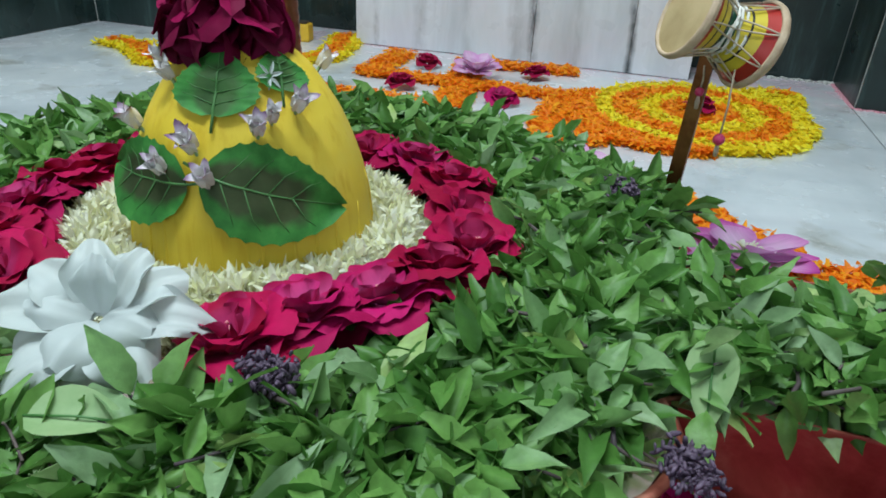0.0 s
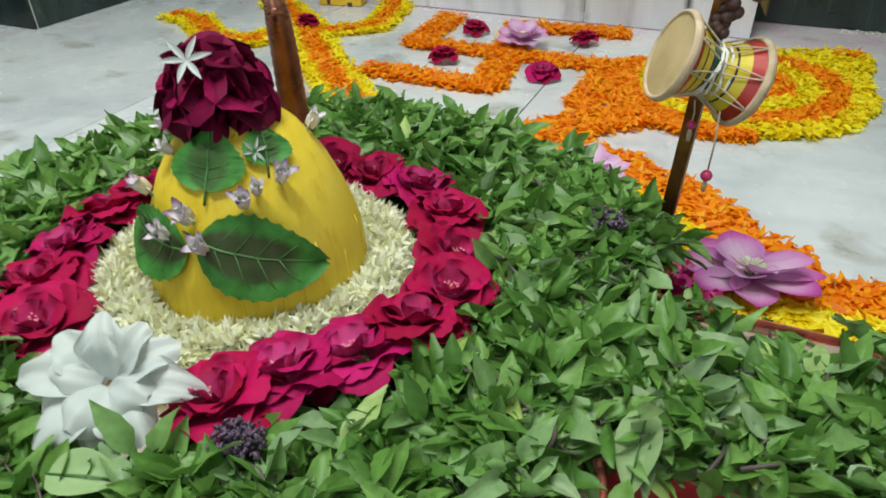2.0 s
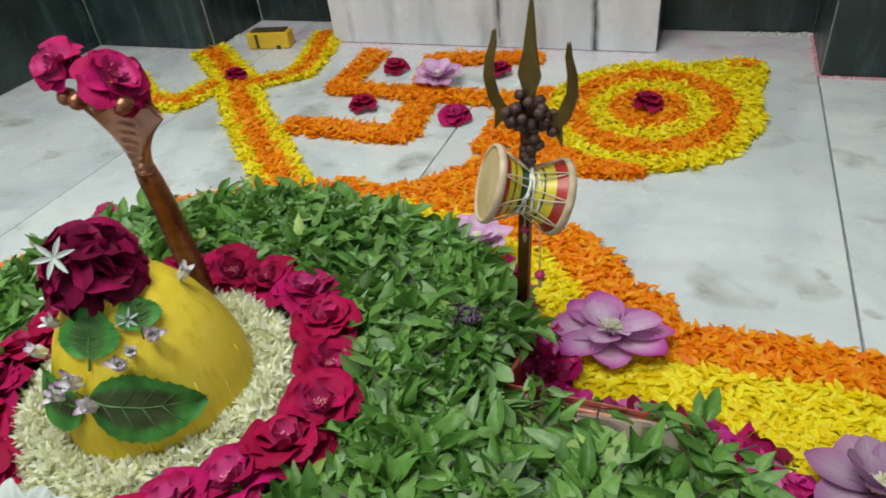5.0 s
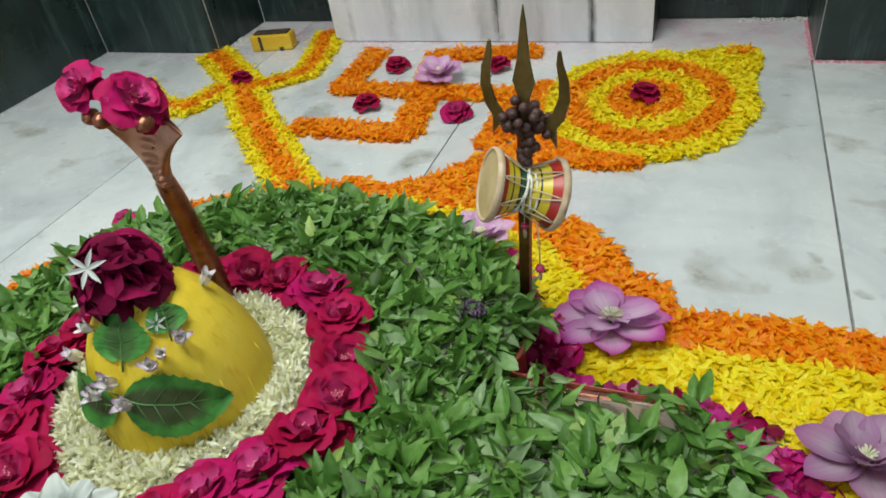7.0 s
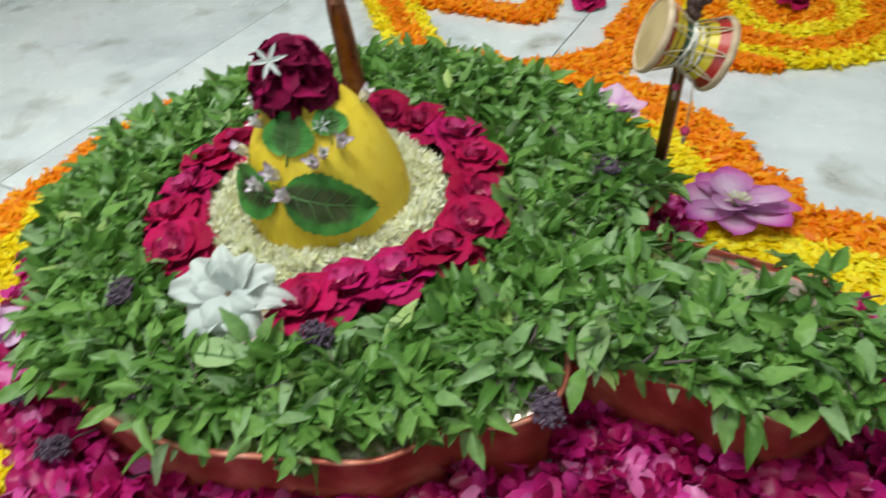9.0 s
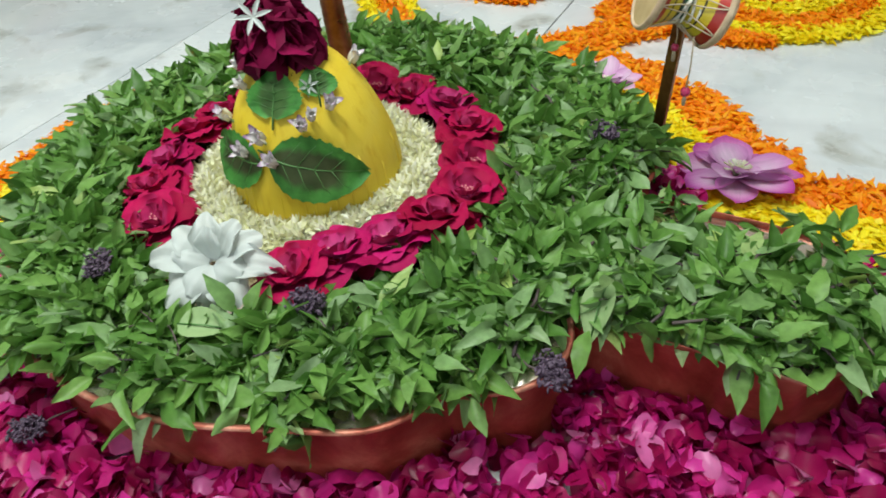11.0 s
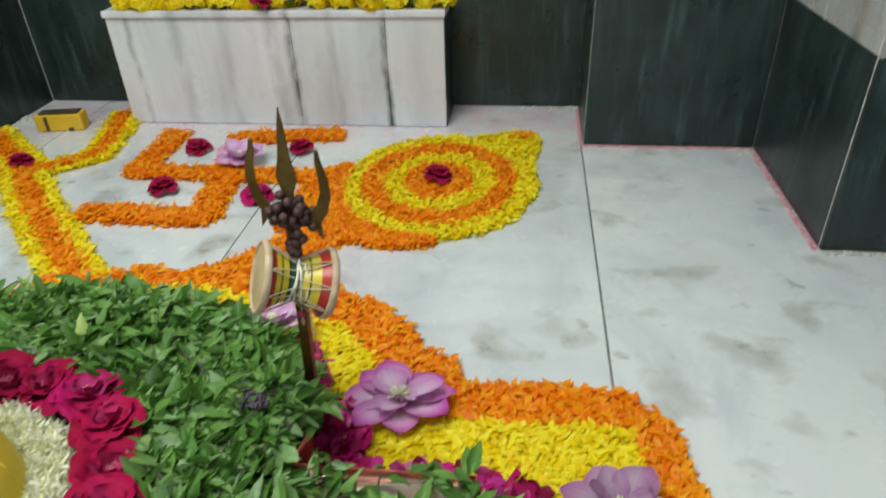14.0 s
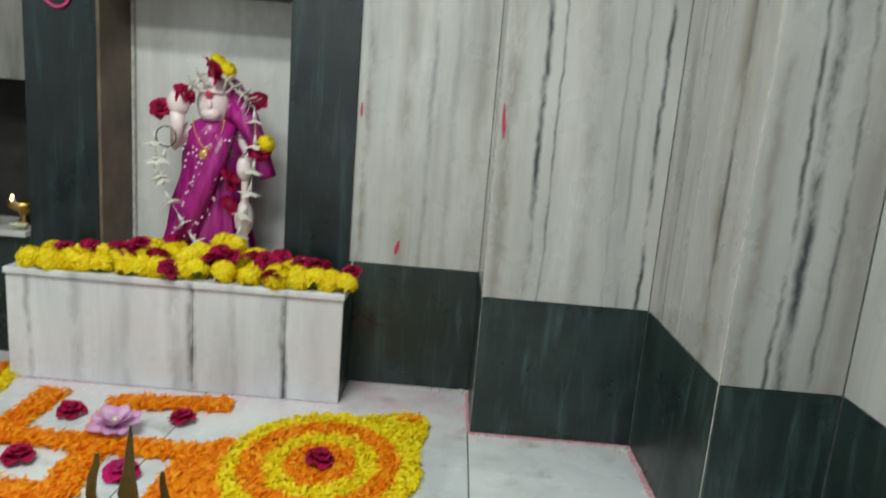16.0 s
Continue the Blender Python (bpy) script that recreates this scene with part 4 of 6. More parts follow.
def heap_spot(rnd):
    while True:
        x, y = rnd.uniform(-0.58, 0.80), rnd.uniform(-0.58, 0.58)
        a, r = math.atan2(y, x), math.hypot(x, y)
        ring = math.hypot(x - 0.020, y + 0.026)
        if r < heap_r(a) and ring > 0.280 + 0.010 * math.sin(a * 21) + 0.012 * max(0, -math.sin(a)) and math.hypot(x - 0.042, y + 0.270) > 0.078:
            return x, y, a, r


def heap_z(x, y, a, r):
    edge = base_r(a)
    top = RIM + 0.014 + 0.013 * noise.noise(Vector((x * 6, y * 6, 3)))
    if r > edge - 0.03:
        top -= (r - edge + 0.03) * (0.45 + 0.5 * max(0, r - edge) / 0.08)
    return top


# bare spots where the copper shows through the leaves
BARE = ((0.418, 0.087, 0.022), (0.528, 0.067, 0.024), (0.590, 0.056, 0.026), (0.618, 0.078, 0.026), (0.658, 0.068, 0.028), (0.682, 0.042, 0.024))


def sprigs(count, seed):
    rnd = random.Random(seed)
    leaves, stems = [], []
    for _ in range(count):
        x, y, a, r = heap_spot(rnd)
        if 0.34 < x < 0.72 and -0.01 < y < 0.12 and noise.noise(Vector((x * 30, y * 30, 5))) > 0.10:
            continue
        if any(math.hypot(x - gx, y - gy) < gr for gx, gy, gr in BARE):
            continue
        sparse = 0.40 < x < 0.70 and rnd.random() < (0.78 if x > 0.46 and y > 0.02 else 0.42)
        if sparse:
            continue
        z = heap_z(x, y, a, r) + rnd.uniform(-0.020, 0.016)
        slope = -55 if r > base_r(a) else 0
        yaw = rnd.uniform(0, 360)
        if slope:
            yaw = math.degrees(a) - 90 + rnd.uniform(-50, 50)
        body = pose(x, y, z, 0, 0, yaw) @ pose(0, 0, 0, max(-14, min(22, rnd.gauss(6, 10))) + slope * 0.6, rnd.gauss(0, 18), 0)
        n = rnd.randint(2, 4)
        gap = 0.018
        for i in range(n):
            for side in (-1, 1):
                m = body @ pose(0, (i - n * 0.4) * gap, 0, 0, 0, side * rnd.uniform(28, 75)) @ pose(0, 0, 0, max(-35, min(42, rnd.gauss(10, 24))), rnd.gauss(0, 32), 0)
                k = rnd.uniform(0.50, 1.18)
                leaves.append((rnd.randrange(7), m @ Matrix.Diagonal((k, k, k, 1))))
        leaves.append((rnd.randrange(7), body @ pose(0, (n * 0.6) * gap, 0, rnd.gauss(20, 20), 0, rnd.uniform(-15, 15))))
        if rnd.random() < 0.6:
            stems.append((0, body @ pose(0, -0.5 * n * gap, 0)))
    return leaves, stems


heap = thing("basil_heap", "thick heap of fresh green holy basil sprigs over the copper base", "basil leaves", None, pose(CX, CY, 0))
leaf_poses, stem_poses = sprigs(3900, 21)
rnd = random.Random(22)
for _ in range(110):
    a = radians(rnd.uniform(140, 262))
    r = base_r(a) + rnd.uniform(-0.14, -0.035 if a > radians(185) else 0.0)
    stem = pose(r * math.cos(a), r * math.sin(a), RIM + rnd.uniform(0.0, 0.015), 0, 0, math.degrees(a) - 90 + rnd.uniform(-60, 60)) @ pose(0, 0, 0, rnd.uniform(4, 34), rnd.gauss(0, 20), 0)
    for i in range(4):
        for side in (-1, 1):
            leaf_poses.append((rnd.choice((0, 1, 3, 5)), stem @ pose(0, 0.010 * i, 0, 0, 0, side * rnd.uniform(20, 60)) @ pose(0, 0, 0, rnd.gauss(18, 18), rnd.gauss(0, 25), 0)))
    leaf_poses.append((1, stem @ pose(0, 0.03, 0, 10, 0, 0)))
    stem_poses.append((0, stem @ pose(0, -0.03, 0)))
for _ in range(190):
    x, y, a, r = heap_spot(rnd)
    if r > base_r(a) - 0.05 or (x > 0.42 and y > 0):
        continue
    stem_poses.append((1, pose(x, y, heap_z(x, y, a, r) + rnd.uniform(0.002, 0.014), 0, 0, rnd.uniform(0, 360)) @ pose(0, 0, 0, rnd.gauss(2, 7), 0, 0)))
near = [(i, m) for i, m in leaf_poses if m.translation.y < -0.25 and m.translation.z > RIM + 0.018]
single = set(id(m) for i, m in near[:280])
leaf_meshes = [mesh_of("leaf", *s, [LEAF]) for s in LEAF_SHAPES]
for i, m in leaf_poses:
    if id(m) in single:
        part("leaf", leaf_meshes[i], heap, "", m)
leaf_poses = [(i, m) for i, m in leaf_poses if id(m) not in single]
part("sprig_mass", scatter("sprig_mass", LEAF_SHAPES, leaf_poses, [LEAF]), heap)["kind"] = "stuff"
part("stem_mass", scatter("stem_mass", [tube([(0, 0, 0), (0.002, 0.03, 0.001), (-0.001, 0.06, 0.0)], 0.0012, 5), tube([(0, -0.05, 0), (0.004, -0.02, 0.003), (-0.002, 0.02, 0.002), (0.003, 0.06, -0.004)], [0.0021, 0.0019, 0.0016, 0.0011], 6)], stem_poses, [STEM]), heap)["kind"] = "stuff"

# ---- petal carpets on the floor ----
MARI = [small_blade(0.023, 0.0108, 0.14, 0.25, 3, 0.62), small_blade(0.020, 0.0098, -0.14, -0.25, 3, 0.55, 0.4), small_blade(0.026, 0.0100, 0.18, 0.15, 3, 0.6, -0.3), small_blade(0.018, 0.0112, 0.10, 0.35, 3, 0.5)]
ROSE_PETALS = [soft_petal(0.033, 0.030, 0.75, 0.4, 0.10, 4, 4, 1), soft_petal(0.036, 0.028, -0.6, 0.4, 0.10, 4, 4, 2), soft_petal(0.028, 0.029, 1.0, 0.2, 0.10, 4, 4, 3), soft_petal(0.034, 0.024, 0.5, 1.2, 0.12, 4, 4, 4)]


def carpet(name, label, shapes, mat, spots, seed, thick=0.015, group="", loose=1.5):
    rnd = random.Random(seed)
    poses = []
    for x, y in spots:
        lift = rnd.random() ** 1.3 * thick
        k = rnd.uniform(0.75, 1.2)
        poses.append((rnd.randrange(len(shapes)), pose(x, y, 0.003 + lift, 0, 0, rnd.uniform(0, 360)) @ pose(0, 0, 0, rnd.gauss(5, 8) * loose, rnd.gauss(0, 9) * loose, 0) @ pose(0, -0.008, 0) @ Matrix.Diagonal((k, k, k, 1))))
    return thing(name, label, "petals", scatter(name, shapes, poses, [mat]), None, group, "stuff")


def ring_spots(inner, outer, per_m2, seed, keep=None):
    rnd = random.Random(seed)
    spots = []
    area = 2.4 * 2.2
    for _ in range(int(area * per_m2)):
        x, y = rnd.uniform(-0.85, 1.2), rnd.uniform(-1.0, 0.85)
        a, r = math.atan2(y, x), math.hypot(x, y)
        wob = 0.008 * math.sin(a * 23) + 0.006 * math.sin(a * 41 + 1)
        if inner(a) + wob + rnd.gauss(0, 0.004) < r < outer(a) + wob + rnd.gauss(0, 0.005) and (keep is None or keep(x, y)):
            spots.append((CX + x, CY + y))
    return spots


def rose_edge(a):
    deg = math.degrees(a) % 360
    return outline(a, 0.545 if 190 < deg < 262 else 0.575, 0.200, 0.86, 0, 0.05)


def shoulder(a):
    """1 where the bands fill the hollow between the round base and its spout, fading out on both sides."""
    deg = math.degrees(a) % 360
    return max(0.0, min(1.0, (84 - deg) / 20, (deg - 8) / 14))


def yellow_edge(a):
    return outline(a, 0.652 + 0.018 * shoulder(a), 0.32, 0.99, 0, 0.06)


def orange_edge(a):
    return outline(a, 0.715 + 0.054 * shoulder(a), 0.412, 1.050, 0, 0.10)


carpet("rose_petal_ring", "magenta rose petals strewn round the copper base", ROSE_PETALS, MAGENTA, ring_spots(lambda a: base_r(a) - 0.005, lambda a: rose_edge(a) + (0.25 if math.sin(a) < -0.1 and math.cos(a) > -0.25 else 0), 7600, 31), 32, 0.030, "", 3.2)
carpet("yellow_petal_ring", "band of yellow marigold petals round the altar base", MARI, YELLOW, ring_spots(lambda a: rose_edge(a) + (0.30 if math.sin(a) < -0.1 and math.cos(a) > -0.25 else 0), lambda a: yellow_edge(a), 44000, 33), 34, 0.018)
carpet("orange_petal_ring", "band of orange marigold petals round the yellow band", MARI, ORANGE, ring_spots(lambda a: yellow_edge(a) + (0.30 if math.sin(a) < -0.1 and math.cos(a) > -0.25 else 0), orange_edge, 44000, 35), 36, 0.018)


def strip_spots(points, width, per_m2, seed, lo=0.0, hi=1.0, taper=False):
    """Spots along a path of straight strips; lo..hi picks a share of the width on each side of its middle."""
    rnd = random.Random(seed)
    spots = []
    for (x0, y0), (x1, y1) in zip(points, points[1:]):
        n = math.hypot(x1 - x0, y1 - y0)
        dx, dy = (x1 - x0) / n, (y1 - y0) / n
        reach = width * 0.5 * hi
        for _ in range(int((n + reach) * width * (hi - lo) * per_m2)):
            t, u = rnd.uniform(-reach * 0.5, n + reach * 0.5), rnd.uniform(lo, hi) * width * 0.5 * rnd.choice((-1, 1))
            u += rnd.gauss(0, 0.006)
            spots.append((x0 + dx * t - dy * u, y0 + dy * t + dx * u))
    return spots


def disc_spots(cx, cy, rx, ry, r0, r1, per_m2, seed, point=0.0, grow=1.0):
    rnd = random.Random(seed)
    spots = []
    for _ in range(int(4 * rx * ry * (r1 * grow) ** 2 * per_m2)):
        u, v = rnd.uniform(-r1, r1) * grow, rnd.uniform(-r1, r1) * grow
        d = math.hypot(u, v) + rnd.gauss(0, 0.012)
        reach = r1 * (1 + point * math.exp(-((math.degrees(math.atan2(v, u)) - 49) / 17) ** 2))
        if r0 < d < reach:
            spots.append((cx + u * rx, cy + v * ry))
    return spots


DENS = 42000
sw = strip_spots([(0.215, 2.545), (0.222, 2.262), (0.795, 2.256), (0.782, 1.975)], 0.082, DENS, 41)
sw += strip_spots([(0.755, 2.560), (0.450, 2.522), (0.540, 2.008), (0.206, 2.012)], 0.082, DENS, 42)
carpet("swastika_rangoli", "swastika laid out in orange marigold petals on marble", MARI, ORANGE, sw, 43)
tri_parts = (([(0.42, 1.66), (0.051, 2.03), (-0.184, 2.303), (-0.42, 2.50)], 0.125), ([(-0.10, 2.24), (0.035, 2.36), (0.0, 2.54), (-0.06, 2.71)], 0.10), ([(-0.20, 2.24), (-0.23, 2.09), (-0.38, 2.09), (-0.53, 2.215), (-0.65, 2.245)], 0.10))
edge, mid = [], []
for i, (pts, wd) in enumerate(tri_parts):
    edge += strip_spots(pts, wd, DENS, 50 + i, 0.42, 1.0)
    mid += strip_spots(pts, wd, DENS, 60 + i, 0.0, 0.45)
carpet("trident_rangoli_edge", "yellow marigold petal border of a trident rangoli", MARI, YELLOW, edge, 44)
carpet("trident_rangoli_core", "orange marigold petal core of a trident rangoli", MARI, ORANGE, mid, 45, 0.018)
arc = strip_spots([(0.50, 1.665), (0.62, 1.690), (0.735, 1.775), (0.83, 1.90), (0.90, 1.955)], 0.115, DENS, 46)
rnd = random.Random(47)
MX, MY, MRX, MRY = 1.122, 2.245, 0.268, 0.305
for _ in range(6000):
    deg = rnd.uniform(165, 275)
    a = radians(deg)
    d = rnd.uniform(0.98, 1.03 + 0.24 * math.sin(math.pi * min(1, max(0, (deg - 150) / 128))) ** 0.8)
    arc.append((MX + MRX * d * math.cos(a), MY + MRY * d * math.sin(a)))
carpet("curl_rangoli", "curved sweep of orange marigold petals joining the round rangoli", MARI, ORANGE, arc, 48)
yel = disc_spots(MX, MY, MRX, MRY, 0.80, 1.0, DENS, 71, 0.47, 1.5) + disc_spots(MX, MY, MRX, MRY, 0.36, 0.58, DENS, 72)
carpet("round_rangoli_yellow", "yellow marigold petal rings of a round rangoli", MARI, YELLOW, yel, 73)
ora = disc_spots(MX, MY, MRX, MRY, 0.57, 0.81, DENS, 74) + disc_spots(MX, MY, MRX, MRY, 0.0, 0.37, DENS, 75)
ora += [(1.380 - 0.075 * rnd.random(), 2.590 - 0.045 * rnd.random()) for _ in range(230)]
carpet("round_rangoli_orange", "orange marigold petal rings of a round rangoli", MARI, ORANGE, ora, 76)

# single roses and lotuses on the floor
FLOOR_ROSES = "single roses set on the floor pattern"
src = rose_bloom("rose", FLOOR_ROSE, 0.040, "dark crimson rose set on the marble floor pattern", pose(0.361, 2.151, 0.012), FLOOR_ROSES, 91, 0.9)
for x, y, z, yaw, k in ((0.341, 2.419, 0.012, 40, 1.0), (1.117, 2.245, 0.022, 80, 1.05), (-0.15, 2.27, 0.022, 120, 0.95), (0.672, 2.43, 0.012, 200, 1.0)):
    c = copy_thing(src, pose(x, y, z, 8, 5, yaw))
    c.scale = (k, k, k)
rose_bloom("rose", MAG_ROSE, 0.042, "magenta rose set on the marble floor pattern", pose(0.644, 2.119, 0.012, 14, 0, 30), FLOOR_ROSES, 92, 0.5)


def lotus_petal(length, width, cup, rise, seed, rows=9, cols=8):
    """A broad petal along +y, narrowed at its foot and drawn to a blunt point, its sides cupped and its rim a little wavy."""
    rnd = random.Random(seed)
    ph = rnd.uniform(0, 6)
    verts, faces = [], []
    for i in range(rows + 1):
        s = i / rows
        w = 0.30 + 0.70 * math.sin(math.pi * 0.5 * min(1, s / 0.55)) if s < 0.55 else math.cos(math.pi * 0.5 * (s - 0.55) / 0.45) ** 0.72
        w = max(w, 0.03) * width * 0.5
        for j in range(cols + 1):
            u = 2 * j / cols - 1
            z = cup * length * u * u * math.sin(math.pi * min(1, 0.15 + 0.85 * s)) + rise * length * s * s
            z += 0.022 * length * s * abs(u) * math.sin(6 * s + ph + (2 if u > 0 else 0))
            verts.append((u * w, s * length, z))
    for i in range(rows):
        for j in range(cols):
            a = i * (cols + 1) + j
            faces.append((a, a + 1, a + cols + 2, a + cols + 1))
    return verts, faces


def lotus(at, radius, label, seed, n=(8, 5, 1), lift=(2, 12, 40), mat=LOTUS):
    ob = thing("lotus", label, "lotus", None, at, "violet-pink lotuses laid round the altar")
    rnd = random.Random(seed)
    for s, c in enumerate(n):
        q, wd, cup, rise = ((1.0, 0.74, 0.10, 0.05), (0.80, 0.66, 0.20, 0.12), (0.46, 0.40, 0.25, -0.2))[s]
        for i in range(c):
            v, f = lotus_petal(radius * q * rnd.uniform(0.90, 1.08), radius * wd * rnd.uniform(0.9, 1.1), cup, rise, seed + 9 * s + i)
            yaw = 360 * i / c + 30 * s + rnd.uniform(-12, 12) if c > 1 else 205
            part("petal", mesh_of("petal", v, f, [mat]), ob, "", pose(0, 0, 0.005 + 0.004 * s, 0, 0, yaw) @ pose(0, 0.006, 0, lift[s] + rnd.uniform(-5, 9), rnd.uniform(-9, 9), 0))
    k = radius / 0.1
    st = join([moved(tube([(0, 0, 0), (0, 0.009 * k, 0.016 * k), (0, 0.020 * k, 0.022 * k)], [0.0010, 0.0010, 0.0016], 5), pose(0, 0, 0.008, 0, 0, 360 * i / 34) @ pose(0, 0, 0, rnd.uniform(-18, 18), 0, 0)) for i in range(34)])
    part("stamen_tuft", mesh_of("stamen_tuft", *st, [JASMINE]), ob, "tuft of thin cream stamens")
    part("seed_pod", mesh_of("seed_pod", *lathe([(0.003 * k, 0.004), (0.006 * k, 0.012 * k), (0.008 * k, 0.016 * k), (0.0005, 0.017 * k)], 14), [PALE_LEAF]), ob, "small green seed pod")
    return ob


lotus(pose(1.161, 1.385, 0.026, 2, 2, 10), 0.094, "open violet-pink lotus lying on yellow petals", 101, (8, 3, 1), (4, 14, 40)).scale = (1.0, 0.80, 1.0)
lotus(pose(0.902, 1.522, 0.066, 0, 0, 40), 0.062, "small violet-pink lotus at the edge of the basil heap", 103, (7, 5, 2), (10, 30, 55))
lotus(pose(1.503, 1.195, 0.030, -4, 4, 70), 0.076, "drooping violet lotus with limp half-closed petals", 105, (6, 5, 3), (6, 40, 66), LOTUS_LIMP)
lotus(pose(0.520, 2.33, 0.022, 8, 0, 20), 0.072, "violet-pink lotus at the heart of the swastika", 107, (7, 5, 3), (8, 30, 55))
lotus(pose(0.235, 0.640, 0.040, 6, 0, 120), 0.056, "small violet-pink lotus half under the basil leaves", 109, (6, 5, 3), (2, 18, 44))
rose_bloom("rose", MAG_ROSE, 0.030, "small magenta rose caught in the basil sprigs", pose(0.135, 1.425, 0.085, 20, 0, 50), "", 111, 0.6)

# ---- the copper snake, the trident and the drum ----


def k_even(n):
    return n % 3 != 0


def snake():
    ob = thing("copper_snake", "brown copper cobra rearing behind the lingam", "snake figure", None, pose(0, 0, 0))
    path = [(0.584, 1.185, 0.12), (0.586, 1.182, 0.17), (0.588, 1.180, 0.21), (0.590, 1.177, 0.25), (0.591, 1.174, 0.29), (0.593, 1.170, 0.33), (0.596, 1.164, 0.365), (0.598, 1.160, 0.385), (0.5985, 1.1585, 0.400)]
    fine, rad = [], []
    base_rad = [0.017, 0.0175, 0.018, 0.018, 0.0175, 0.0165, 0.0155, 0.0146, 0.0125]
    for i in range(len(path) - 1):
        p0, p1, p2, p3 = (Vector(path[min(max(i + k, 0), len(path) - 1)]) for k in (-1, 0, 1, 2))
        for t in [k / 9 for k in range(9)]:
            fine.append(0.5 * (2 * p1 + (p2 - p0) * t + (2 * p0 - 5 * p1 + 4 * p2 - p3) * t * t + (3 * p1 - p0 - 3 * p2 + p3) * t ** 3))
            rad.append((base_rad[i] * (1 - t) + base_rad[i + 1] * t) * (1.0 if k_even(len(fine)) else 0.955))
    v, f = tube(fine, rad, 16)
    part("body", mesh_of("body", v, f, [SNAKE]), ob, "ribbed copper body")
    # the hood: the body's round flattens and spreads into a shell, hollow towards the front, ribbed down its throat
    rings, sides = 30, 40
    p0, p1, p2 = Vector((0.598, 1.1595, 0.389)), Vector((0.580, 1.172, 0.435)), Vector((0.615, 1.159, 0.496))
    side, out = Vector((0.985, -0.10, 0.0)).normalized(), Vector((0.10, -0.95, 0.22)).normalized()
    verts, faces = [], []
    for i in range(rings + 1):
        s = i / rings
        mid = p0 * (1 - s) ** 2 + p1 * 2 * s * (1 - s) + p2 * s * s
        half = 0.0147 + 0.0560 * max(0, (s - 0.10) / 0.90) ** 1.45
        deep = 0.0147 - 0.0055 * s
        for j in range(sides):
            a = 2 * math.pi * j / sides
            u, v = math.cos(a), math.sin(a)
            throat = 0.0016 * math.sin(62 * s) * max(0, 1 - (u * half / 0.016) ** 2) if v > 0 else 0
            hollow = -0.006 * s * (1 - u * u) if v > 0 else 0
            lift = -0.012 * s * s * u * u + 0.004 * s * math.cos(3 * u)
            verts.append(mid + side * (u * half) + out * (deep * v * (1 - 0.25 * s * u * u) + 0.020 * u * u * s * s + throat + hollow) + Vector((0, 0, lift)))
    for i in range(rings):
        for j in range(sides):
            t = (j + 1) % sides
            faces.append((i * sides + j, i * sides + t, (i + 1) * sides + t, (i + 1) * sides + j))
    faces.append(tuple(range(sides - 1, -1, -1)))
    faces.append(tuple(rings * sides + j for j in range(sides)))
    part("hood", mesh_of("hood", verts, faces, [SNAKE]), ob, "flared copper hood with a ribbed throat")
    for k, (x, y, z) in enumerate(((0.550, 1.135, 0.502), (0.580, 1.123, 0.504), (0.613, 1.121, 0.504), (0.645, 1.125, 0.502))):
        part("snake_head", mesh_of("snake_head", *moved(ball(0.0115, 8, 12), Matrix.Diagonal((0.9, 1.15, 0.9, 1))), [SNAKE]), ob, "small polished snake head", pose(x, y, z, 0, 0, 10))
    return ob


snake()
rose_bloom("rose", MAG_ROSE, 0.036, "magenta rose resting on the copper snake hood", pose(0.541, 1.153, 0.530) @ pose(0, 0, 0, 35, -20, 20), "magenta roses on the snake hood", 121, 0.5)
rose_bloom("rose", MAG_ROSE, 0.041, "magenta rose resting on the copper snake hood", pose(0.618, 1.143, 0.519) @ pose(0, 0, 0, 40, 25, 70), "magenta roses on the snake hood", 122, 0.2)


def flat_plate(name, half, thick, mat, mirror=True):
    """A flat plate in the xz plane from the outline of its +x half (top to foot), with bevelled faces."""
    pts = half + ([(-x, z) for x, z in reversed(half) if x > 1e-6] if mirror else [])
    bm = bmesh.new()
    vs = [bm.verts.new((x, -thick / 2, z)) for x, z in pts]
    face = bm.faces.new(vs)
    res = bmesh.ops.extrude_face_region(bm, geom=[face])
    for e in res["geom"]:
        if isinstance(e, bmesh.types.BMVert):
            e.co.y += thick
    bmesh.ops.recalc_face_normals(bm, faces=bm.faces[:])
    bmesh.ops.bevel(bm, geom=[e for e in bm.edges if abs(e.verts[0].co.y - e.verts[1].co.y) < 1e-6], offset=thick * 0.2, segments=1, affect="EDGES")
    return from_bm(name, bm, [mat])


